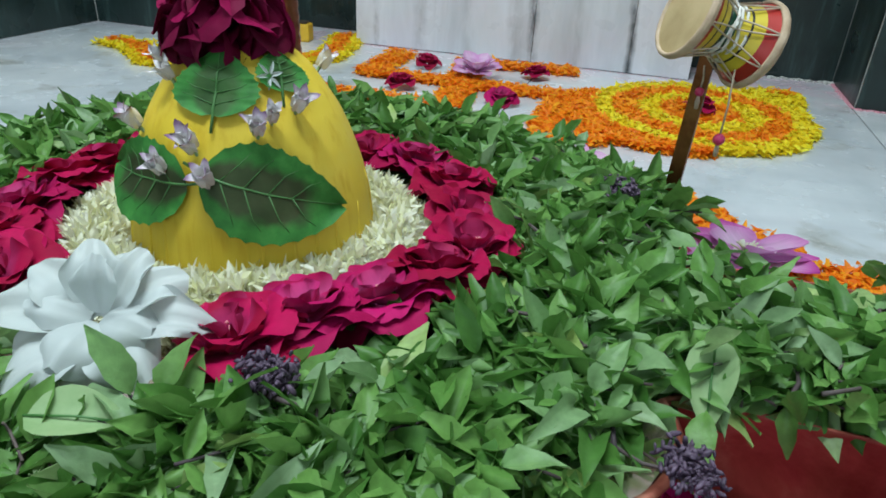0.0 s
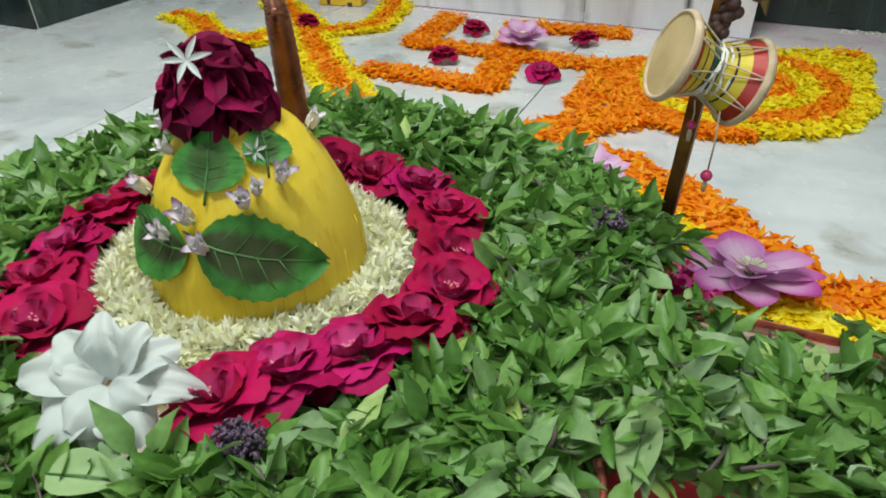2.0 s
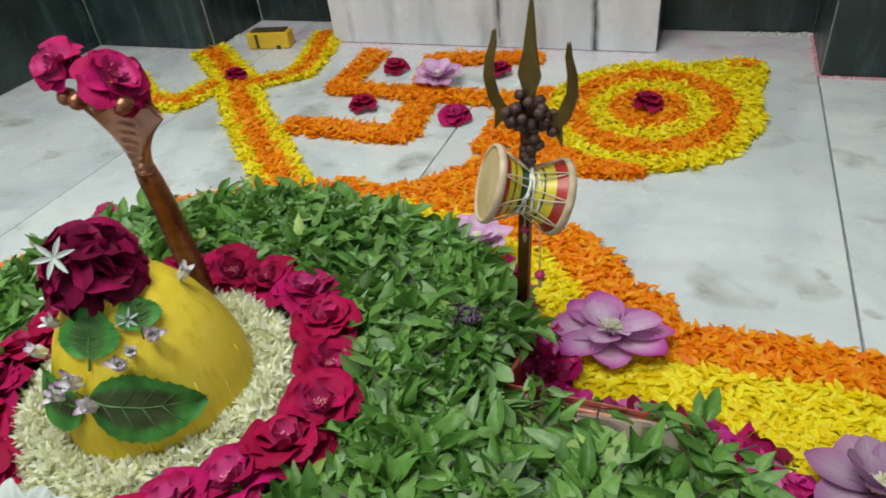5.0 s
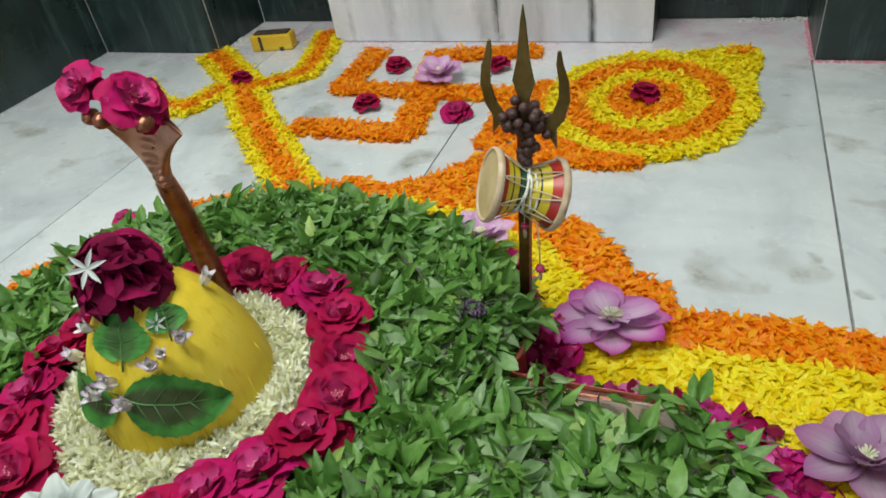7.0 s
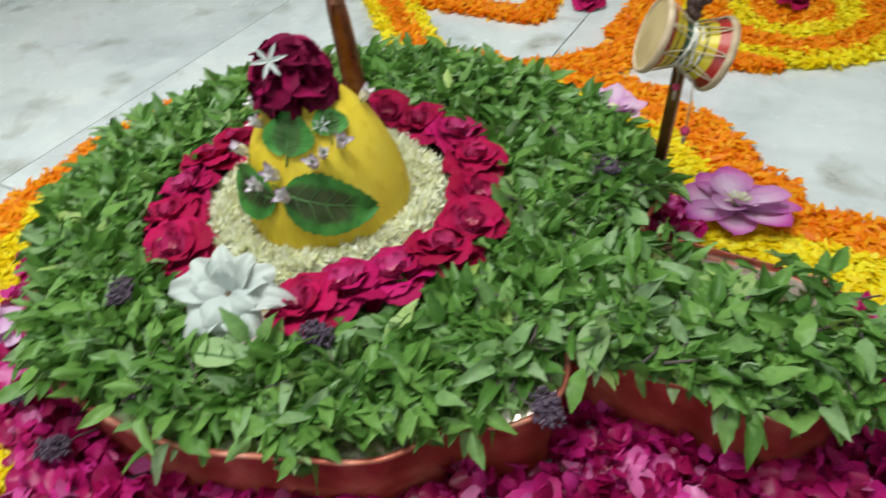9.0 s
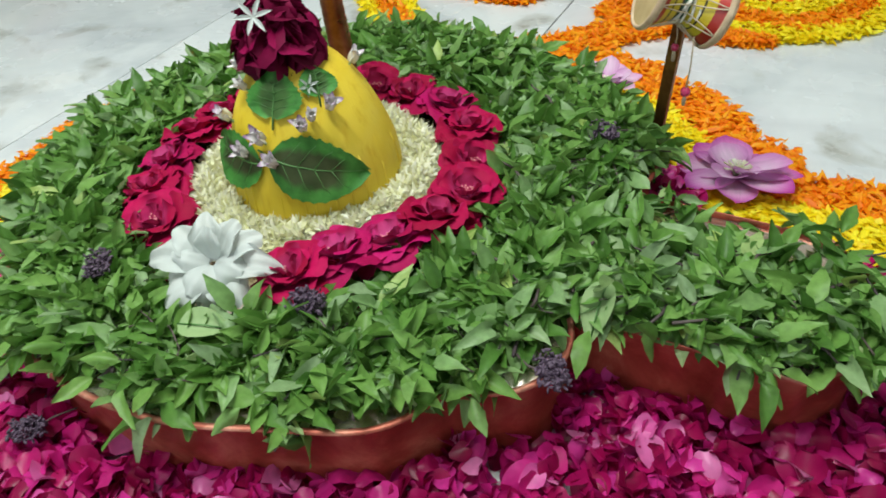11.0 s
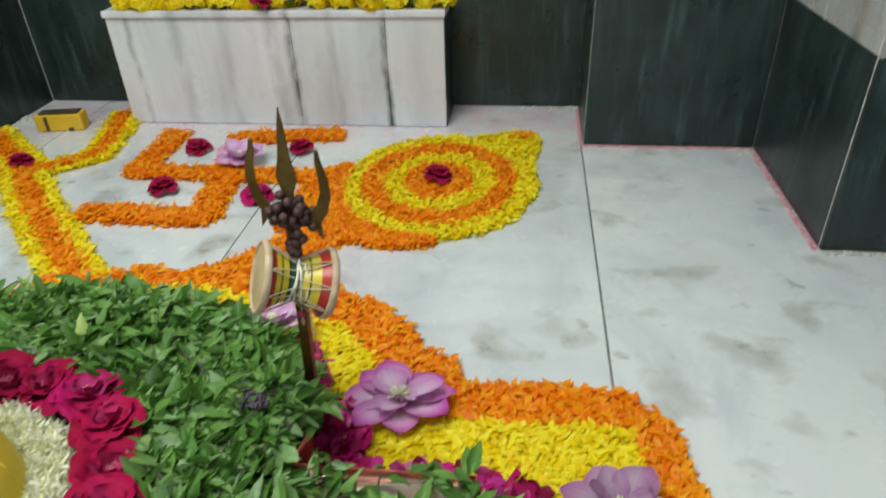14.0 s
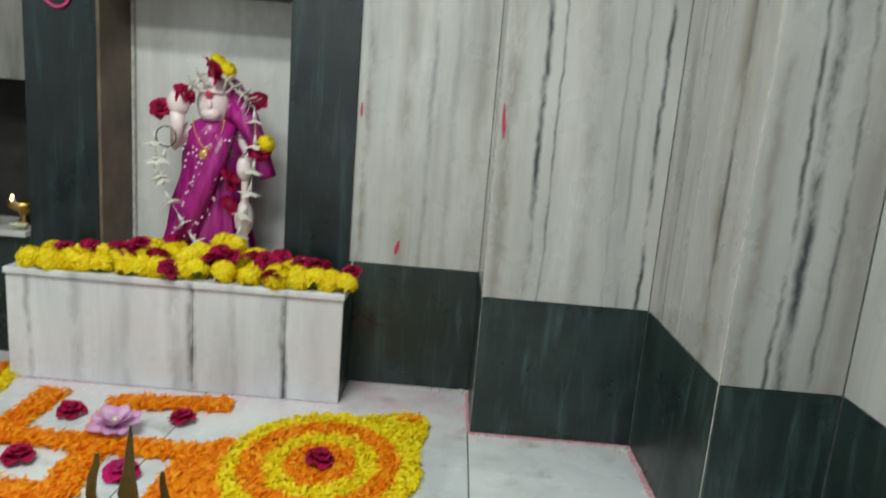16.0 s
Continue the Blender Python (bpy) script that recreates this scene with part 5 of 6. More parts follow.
def trident():
    lean = pose(1.037, 1.316, 0.0) @ pose(0, 0, 0, 0.0, 2.9, -14)
    ob = thing("trident", "dull brass trident on a flat brown bar with seed beads", "trident", None, lean)
    part("shaft", box("shaft", -0.0085, 0.0085, -0.0045, 0.0045, 0.004, 0.415, BRASS_POLE, 0.0012), ob, "brown brass bar shaft")
    part("foot", mesh_of("foot", *lathe([(0.03, 0.0), (0.03, 0.004), (0.012, 0.007), (0.011, 0.012)], 20, True), [BRASS_POLE]), ob)
    blade_half = [(0.0, 0.575), (0.0035, 0.555), (0.0085, 0.510), (0.015, 0.482), (0.008, 0.462), (0.009, 0.43)]
    part("middle_blade", flat_plate("middle_blade", blade_half, 0.004, BRASS), ob)
    for side in (1, -1):
        arm = []
        ctrl = [(0.0, 0.436, 0.012), (0.018, 0.426, 0.015), (0.034, 0.428, 0.015), (0.047, 0.446, 0.014), (0.054, 0.470, 0.012), (0.0525, 0.492, 0.010), (0.047, 0.512, 0.007), (0.046, 0.528, 0.003)]
        inner, outer = [], []
        for i, (x, z, h) in enumerate(ctrl):
            a, b = ctrl[max(0, i - 1)], ctrl[min(len(ctrl) - 1, i + 1)]
            d = Vector((b[0] - a[0], b[1] - a[1])).normalized()
            inner.append((side * (x - d.y * h * 0.6), z + d.x * h * 0.6))
            outer.append((side * (x + d.y * h * 0.6), z - d.x * h * 0.6))
        part("side_prong", flat_plate("side_prong", inner + outer[::-1], 0.004, BRASS, False), ob)
        spur = [(side * 0.030, 0.424), (side * 0.046, 0.402), (side * 0.044, 0.438)]
        part("spur", flat_plate("spur", spur, 0.0038, BRASS, False), ob)
    return ob


trident()


def bead_string():
    ob = thing("bead_string", "string of dark brown seed beads wound round the trident", "beads", None, pose(1.061, 1.306, 0.434))
    rnd = random.Random(14)
    v, f = ball(0.0068, 7, 10)
    out = []
    for p in v:
        p = Vector(p)
        out.append(p * (1 + 0.18 * math.sin(5 * math.atan2(p.y, p.x)) * (1 - abs(p.z) / 0.007)))
    me = mesh_of("bead", out, f, [BEAD])
    for i in range(34):
        z = 1 - 2 * (i + 0.5) / 34
        a = i * 2.39996
        q = math.sqrt(1 - z * z)
        r = rnd.uniform(0.55, 1.15)
        x, y, h = 0.034 * q * math.cos(a) * r, 0.013 * q * math.sin(a) * r - 0.003, 0.024 * z * r
        part("bead", me, ob, "", pose(x, y, h, rnd.uniform(0, 180), rnd.uniform(0, 180), 0))
    for i in range(12):
        part("bead", me, ob, "", pose(rnd.uniform(-0.010, 0.010) + 0.004 * (i % 2), -0.008 + rnd.uniform(-0.006, 0.004), -0.024 - 0.0030 * i, rnd.uniform(0, 180), rnd.uniform(0, 180), 0))
    return ob


bead_string()


def drum():
    axis = Vector((0.84, 0.40, -0.35))
    mid = Vector((1.057, 1.286, 0.343))
    turn = axis.to_track_quat("Z", "Y").to_matrix().to_4x4()
    ob = thing("drum", "small hourglass drum, striped red, yellow and green, tied to the trident", "drum", None, Matrix.Translation(mid) @ turn @ Matrix.Scale(0.89, 4))
    h = 0.048
    def rad(z):
        return 0.0275 + 0.0245 * (abs(z) / h) ** 1.15
    bands = ((-h, -0.035, D_RED), (-0.035, -0.027, D_YELLOW), (-0.027, -0.0245, D_BLACK), (-0.0245, -0.015, D_YELLOW), (-0.015, -0.0115, D_BLACK), (-0.0115, 0.002, D_GREEN), (0.002, 0.016, D_YELLOW), (0.016, 0.0185, D_BLACK), (0.0185, 0.031, D_YELLOW), (0.031, h, D_RED))
    for z0, z1, mat in bands:
        part("band", mesh_of("band", *lathe([(rad(z0 + (z1 - z0) * i / 4), z0 + (z1 - z0) * i / 4) for i in range(5)], 32), [mat]), ob)
    for s in (-1, 1):
        prof = [(0.0005, s * (h + 0.004)), (0.0505, s * (h + 0.004))]
        part("drumhead", mesh_of("drumhead", *lathe(prof if s > 0 else prof[::-1], 36), [SKIN]), ob, "tan hide drumhead")
        ring = [(0.0522 + 0.0035 * math.cos(a), s * (h + 0.001) + 0.0060 * math.sin(a)) for a in [2 * math.pi * i / 10 for i in range(11)]]
        rv, rf = lathe(ring, 36)
        part("rim", mesh_of("rim", [tuple(Vector(p) * (1 + 0.012 * noise.noise(Vector(p) * 90))) for p in rv], rf, [HIDE]), ob, "beige hide rim")
    for i in range(16):
        a0, a1 = 2 * math.pi * (i // 2) / 8, 2 * math.pi * (i // 2 + (0.5 if i % 2 else -0.5)) / 8
        pts = []
        for k in range(7):
            t = k / 6
            z = -h + 2 * h * t
            a = a0 + (a1 - a0) * t
            r = 0.0540 + (0.0315 - 0.0540) * (1 - abs(2 * t - 1))
            pts.append((r * math.cos(a), r * math.sin(a), z))
        part("lacing", mesh_of("lacing", *tube(pts, 0.0011, 6), [STRING]), ob)
    loops = [tube([((0.0320 + 0.003 * math.sin(5 * a + i)) * math.cos(a), (0.0320 + 0.003 * math.sin(5 * a + i)) * math.sin(a), -0.006 + 0.0042 * i + 0.006 * math.sin(a + i)) for a in [2 * math.pi * k / 20 for k in range(21)]], 0.0019, 6) for i in range(5)]
    part("waist_cord", mesh_of("waist_cord", *join(loops), [CORD]), ob, "white cotton waist cord")
    return ob


drum()


def striker(name, label, top, length, r):
    ob = thing(name, label, "drum string", None, pose(*top))
    part("string", mesh_of("string", *tube([(0, 0, 0), (0.002, -0.001, -length * 0.5), (0.001, 0, -length)], 0.0011, 6), [STRING]), ob)
    part("bead", mesh_of("bead", *ball(r, 8, 12), [PINK_BEAD]), ob, "pink plastic bead", pose(0.001, 0, -length))
    part("knot", mesh_of("knot", *lathe([(0.0022, -0.016), (0.003, -0.008), (0.0015, 0.0)], 8, True), [STRING]), ob, "", pose(0.001, 0, -length - 0.004))
    return ob


striker("drum_striker", "string with a pink bead hanging from the drum", (1.079, 1.268, 0.306), 0.078, 0.0068)
striker("drum_striker", "short string with a red bead against the trident shaft", (1.050, 1.306, 0.300), 0.030, 0.0055)

# ---- leaves and small flowers on the lingam ----


def on_lingam(theta, z, lift):
    r = ling_r(z) + lift
    return Vector((LX0 + r * math.cos(theta), LY0 + r * math.sin(theta), z))


def clinging_leaf(label, t0, z0, t1, z1, width, seed, mat, stalk=True):
    """A broad toothed leaf pressed on the lingam from its stalk (t0, z0) to its tip (t1, z1), angles in degrees."""
    rnd = random.Random(seed)
    rows, cols = 30, 8
    a0, a1 = radians(t0), radians(t1)
    rm = ling_r((z0 + z1) / 2)
    du, dv = (a1 - a0) * rm, z1 - z0
    n = math.hypot(du, dv)
    px, pz = -dv / n, du / n
    verts, faces = [], []
    for i in range(rows + 1):
        s = i / rows
        half = width * 0.5 * max(0.02, math.sin(math.pi * min(1, 0.03 + 0.97 * s ** 0.82))) ** 0.72
        half *= 1 + (0.05 if i % 3 == 0 else -0.015)
        for j in range(cols + 1):
            u = 2 * j / cols - 1
            lift = 0.0030 + 0.0045 * u * u + 0.007 * s * s + 0.002 * math.sin(3 * u + 5 * s + seed) + 0.0014 * abs(math.sin(9 * s + 2.5 * abs(u)))
            arc = (du * s + px * u * half) / rm
            verts.append(on_lingam(a0 + arc, z0 + dv * s + pz * u * half, lift))
    for i in range(rows):
        for j in range(cols):
            a = i * (cols + 1) + j
            faces.append((a, a + 1, a + cols + 2, a + cols + 1))
    me = mesh_of("broad_leaf", verts, faces, [mat])
    across = me.attributes.new("across", "FLOAT", "POINT")
    for i in range(rows + 1):
        for j in range(cols + 1):
            across.data[i * (cols + 1) + j].value = max(abs(2 * j / cols - 1), 2 * i / rows - 1)
    ob = thing("broad_leaf", label, "leaf", me)
    rib = [Vector(verts[i * (cols + 1) + cols // 2]) + Vector((0, 0, 0.0006)) for i in range(rows + 1)]
    stem = rib[0] - (rib[3] - rib[0]).normalized() * 0.018
    stem.z += 0.002
    part("midrib", mesh_of("midrib", *tube([stem] + rib, [0.0013] + [0.0014 * (1 - 0.7 * i / rows) for i in range(rows + 1)], 6), [LEAF_VEIN]), ob, "pale green midrib")
    for i in range(4, rows - 6, 5):
        for side in (0, cols):
            row2, row3 = min(rows, i + 3), min(rows, i + 5)
            pts = [rib[i], Vector(verts[row2 * (cols + 1) + (cols // 2 + side) // 2]), Vector(verts[row3 * (cols + 1) + (1 if side == 0 else cols - 1)])]
            part("vein", mesh_of("vein", *tube([p + Vector((0, 0, 0.0003)) for p in pts], [0.0007, 0.0005, 0.0003], 5), [LEAF_VEIN]), ob)
    return ob


clinging_leaf("dark green broad leaf pressed on the lingam front", -79, 0.239, -18, 0.202, 0.080, 1, BROAD_LEAF)
clinging_leaf("dark green broad leaf curling round the lingam side", -86, 0.229, -146, 0.219, 0.072, 2, BROAD_LEAF)
clinging_leaf("green broad leaf hanging below the rose cluster", -76, 0.284, -76, 0.334, 0.062, 3, TOP_LEAF)
clinging_leaf("green broad leaf tucked under the rose cluster", -30, 0.300, -24, 0.330, 0.040, 4, TOP_LEAF)


def crown_flower(t, z, size, seed, twist):
    ob = thing("crown_flower", "small white crown flower with purple petal tips", "flower", None, None, "crown flowers stuck on the lingam")
    p = on_lingam(radians(t), z, 0.006)
    out = Vector((0.75 * math.cos(radians(t)), 0.75 * math.sin(radians(t)), 1.0)).normalized()
    ob.matrix_basis = Matrix.Translation(p) @ out.to_track_quat("Z", "Y").to_matrix().to_4x4() @ pose(0, 0, 0, 0, 0, twist)
    rnd = random.Random(seed)
    for i in range(5):
        m = pose(0, 0, 0, 0, 0, 72 * i) @ pose(0, size * 0.10, 0, rnd.uniform(62, 86), 0, 0)
        part("petal", mesh_of("petal", *soft_petal(size, size * 0.62, 0.5, 0.5, 0.05, 6, 4, seed + i, 0.45, 0.7), [CALOTROPIS]), ob, "", m)
    for i in range(5):
        part("corona_lobe", mesh_of("corona_lobe", *small_blade(size * 0.55, size * 0.2, 0.3, -0.2, 3), [CALOTROPIS]), ob, "", pose(0, 0, 0, 0, 0, 72 * i + 36) @ pose(0, size * 0.06, size * 0.1, 78, 0, 0))
    part("stalk", mesh_of("stalk", *tube([(0, 0, 0.001), (0, -0.002, -size * 0.5), (0.003, -0.006, -size * 0.9)], [0.002, 0.0012, 0.0009], 6), [PALE_LEAF]), ob, "thin green stalk")
    return ob


for t, z, s, tw in ((-130, 0.262, 0.0220, 10), (-84, 0.258, 0.0240, 40), (-99, 0.237, 0.0210, 20), (-76, 0.232, 0.0220, 60), (-52, 0.272, 0.0220, 5), (-44, 0.280, 0.0180, 80), (-27, 0.286, 0.0220, 33), (38, 0.304, 0.0200, 70), (-152, 0.310, 0.0180, 50), (-116, 0.306, 0.0170, 15)):
    crown_flower(t, z, s * 1.15, int(-t) + 200, tw)


def tuberose(at, size, label="white star-shaped jasmine flower lying on the rose cluster", group=""):
    ob = thing("star_flower", label, "flower", None, at, group)
    me = mesh_of("petal", *blade(size, size * 0.26, 0.2, 0.15, 5, 0, 0.9, 0.05, 0, 7), [WHITE_PETAL])
    for i in range(6):
        part("petal", me, ob, "", pose(0, 0, 0, 0, 0, 60 * i + 7 * (i % 2)) @ pose(0, 0, 0, 18, 0, 0))
    part("flower_tube", mesh_of("flower_tube", *tube([(0, 0, 0), (0, 0.002, -size * 0.6), (0, 0.006, -size * 1.5)], 0.0016, 6), [JASMINE]), ob)
    return ob


tuberose(pose(0.632, 0.976, 0.396) @ pose(0, 0, 0, 45, 20, 15), 0.024)
tuberose(pose(0.682, 0.985, 0.312) @ pose(0, 0, 0, 60, 30, 50), 0.014, "white star-shaped jasmine flower below the rose cluster")

# ---- loose pieces among the basil ----


def flower_spike(x, y, z, seed, n=300, spread=0.020):
    rnd = random.Random(seed)
    bits = []
    for _ in range(n):
        r = 0.0025 * rnd.uniform(0.6, 1.3)
        bits.append(moved(ball(r, 4, 5), pose(max(-spread, min(spread, rnd.gauss(0, spread * 0.5))), max(-0.014, min(0.014, rnd.gauss(0, spread * 0.36))), min(0.016, abs(rnd.gauss(0, 0.007))), rnd.uniform(0, 180), rnd.uniform(0, 180), 0) @ Matrix.Diagonal((0.8, 1.9, 0.6, 1))))
    ob = thing("basil_flower_head", "dark purple basil flower head lying on the leaves", "basil flower", mesh_of("basil_flower_head", *join(bits), [PURPLE]), pose(x, y, z, 0, 0, rnd.uniform(0, 180)), "purple basil flower heads")
    part("stalk", mesh_of("stalk", *tube([(0, 0, 0), (0.02, 0.02, -0.004), (0.045, 0.03, -0.006)], 0.0014, 6), [STEM]), ob, "dark stalk")
    return ob


for i, (x, y) in enumerate(((0.786, 0.787), (1.064, 0.822), (0.505, 0.735), (0.515, 0.560), (0.985, 1.235), (0.40, 0.60))):
    z = 0.160 if math.hypot(x - CX, y - CY) < 0.45 else (0.140 if x > 1 else 0.05)
    flower_spike(x, y, z, 200 + i)


def pale_leaf(x, y, z, length, width, rx, ry, rz, label):
    v, f = blade(length, width, 0.12, 0.2, 8, 0, 0.75, 0.08, 0.004, int(x * 100))
    ob = thing("pale_leaf", label, "leaf", mesh_of("pale_leaf", v, f, [PALE_LEAF]), pose(x, y, z, rx, ry, rz))
    part("midrib", mesh_of("midrib", *tube([(0, 0, 0.001), (0, length * 0.5, 0.001 - 0.05 * length), (0, length * 0.98, 0.001 - 0.19 * length)], 0.0009, 6), [LEAF_VEIN]), ob)
    return ob


pale_leaf(1.080, 0.950, 0.166, 0.074, 0.038, -30, 10, 172, "large pale yellow-green leaf hanging over the copper rim")
pale_leaf(1.085, 0.960, 0.160, 0.046, 0.026, -6, 12, 118, "pale yellow-green leaf on the basil")
pale_leaf(0.664, 0.705, 0.158, 0.064, 0.040, 5, 10, -70, "pale leaf turned underside up on the basil")
pale_leaf(0.770, 1.478, 0.118, 0.062, 0.022, 62, 0, 10, "single upright green leaf at the edge of the heap")
twig_r = random.Random(77)
for i, (x, y, yaw) in enumerate(((0.93, 1.09, 60), (1.20, 1.00, -20), (0.98, 0.93, 80), (0.90, 1.28, 50), (0.84, 0.76, 70))):
    L = twig_r.uniform(0.07, 0.11)
    thing("twig", "bare purple-brown basil twig among the leaves", "twig", mesh_of("twig", *tube([(0, 0, 0), (0.004, L * 0.4, 0.006), (-0.003, L * 0.75, 0.004), (0.006, L, -0.004)], [0.0022, 0.002, 0.0017, 0.0012], 7), [STEM]), pose(x, y, 0.150, 4, 0, yaw), "bare basil twigs")

# ---- on the plinth and in the niche ----


def marigold_mesh(r, seed):
    rnd = random.Random(seed)
    leaf = small_blade(r * 0.62, r * 0.46, 0.15, 0.25, 3, 0.55)
    poses = []
    for i in range(150):
        z = 1 - 1.6 * (i + 0.5) / 150
        a = i * 2.39996
        d = Vector((math.sqrt(max(0, 1 - z * z)) * math.cos(a), math.sqrt(max(0, 1 - z * z)) * math.sin(a), z * 0.8))
        q = d.to_track_quat("Z", "Y").to_matrix().to_4x4()
        poses.append((0, Matrix.Translation(d * r * 0.80) @ q @ pose(0, 0, 0, 0, 0, rnd.uniform(0, 360)) @ pose(0, 0, 0, rnd.uniform(5, 34), rnd.uniform(-20, 20), 0) @ pose(0, -r * 0.2, 0)))
    return scatter("marigold", [leaf], poses, [YELLOW])


MARI_MESH = [marigold_mesh(0.046, i) for i in range(3)]
calyx = mesh_of("calyx", *lathe([(0.004, -0.022), (0.010, -0.016), (0.014, -0.004), (0.006, 0.0)], 10), [LEAF_VEIN])
MG = "yellow marigolds heaped along the plinth edge"


def marigold(x, y, z, seed):
    rnd = random.Random(seed)
    k = rnd.uniform(0.92, 1.2)
    ob = thing("marigold", "yellow marigold head on the marble plinth", "marigold", MARI_MESH[seed % 3], pose(x, y, z, rnd.uniform(10, 45), rnd.uniform(-20, 20), rnd.uniform(0, 360)), MG)
    ob.scale = (k, k, k)
    part("calyx", calyx, ob, "green calyx")


rnd = random.Random(300)
for i, px in enumerate((50, 86, 118, 142, 175, 225, 252, 275, 318, 344, 391, 437, 487, 523, 552, 576, 606)):
    marigold((px - 15) * 0.00185 + 0.005, 2.682 + rnd.uniform(-0.006, 0.012), 0.400 + rnd.uniform(-0.004, 0.006), 310 + i)
for i, (px, dy, dz) in enumerate(((150, 0.07, 0.02), (235, 0.08, 0.03), (262, 0.13, 0.03), (318, 0.10, 0.045), (352, 0.13, 0.075), (372, 0.12, 0.07), (455, 0.09, 0.03), (500, 0.08, 0.025), (205, 0.14, 0.03), (300, 0.05, 0.02), (415, 0.12, 0.03))):
    marigold((px - 15) * 0.00185 + 0.03, 2.682 + dy, 0.396 + dz, 340 + i)
for i, (x, dy, dz) in enumerate(((0.12, 0.045, 0.012), (0.22, 0.05, 0.012), (0.34, 0.05, 0.014), (0.43, 0.06, 0.02), (0.50, 0.07, 0.035), (0.57, 0.06, 0.03), (0.64, 0.07, 0.035), (0.71, 0.06, 0.02), (0.80, 0.05, 0.014), (0.90, 0.05, 0.012), (0.99, 0.04, 0.01), (0.33, 0.12, 0.02), (0.42, 0.14, 0.035), (0.50, 0.15, 0.04), (0.76, 0.13, 0.02))):
    marigold(x, 2.690 + dy, 0.396 + dz, 360 + i)
PR = "crimson roses strewn over the plinth marigolds"
src = rose_bloom("rose", FLOOR_ROSE, 0.040, "crimson rose among the plinth marigolds", pose(0.155, 2.72, 0.424, 30, 0, 0), PR, 141, 0.7)
for px, dy, dz, yaw in ((139, 0.05, 0.04, 50), (192, 0.05, 0.05, 100), (212, 0.08, 0.06, 10), (232, 0.06, 0.045, 150), (271, 0.02, 0.04, 200), (305, -0.03, 0.018, 30), (367, 0.02, 0.045, 250), (371, 0.06, 0.06, 80), (392, 0.05, 0.05, 310), (430, 0.06, 0.05, 120), (477, 0.07, 0.055, 60), (455, 0.04, 0.05, 20), (483, -0.032, 0.016, 210), (512, 0.06, 0.045, 70), (535, 0.05, 0.045, 0), (555, 0.05, 0.04, 140), (609, 0.03, 0.035, 330), (255, 0.15, 0.06, 90), (280, 0.17, 0.055, 20), (330, 0.16, 0.04, 45)):
    c = copy_thing(src, pose((px - 15) * 0.00185 + 0.25 * max(0, dy), 2.685 + dy, 0.390 + dz, rnd.uniform(10, 55), rnd.uniform(-20, 20), yaw))


def blob(c, r, rings=10, sides=16):
    return moved(ball(1.0, rings, sides), Matrix.Translation(c) @ Matrix.Diagonal((*r, 1)))


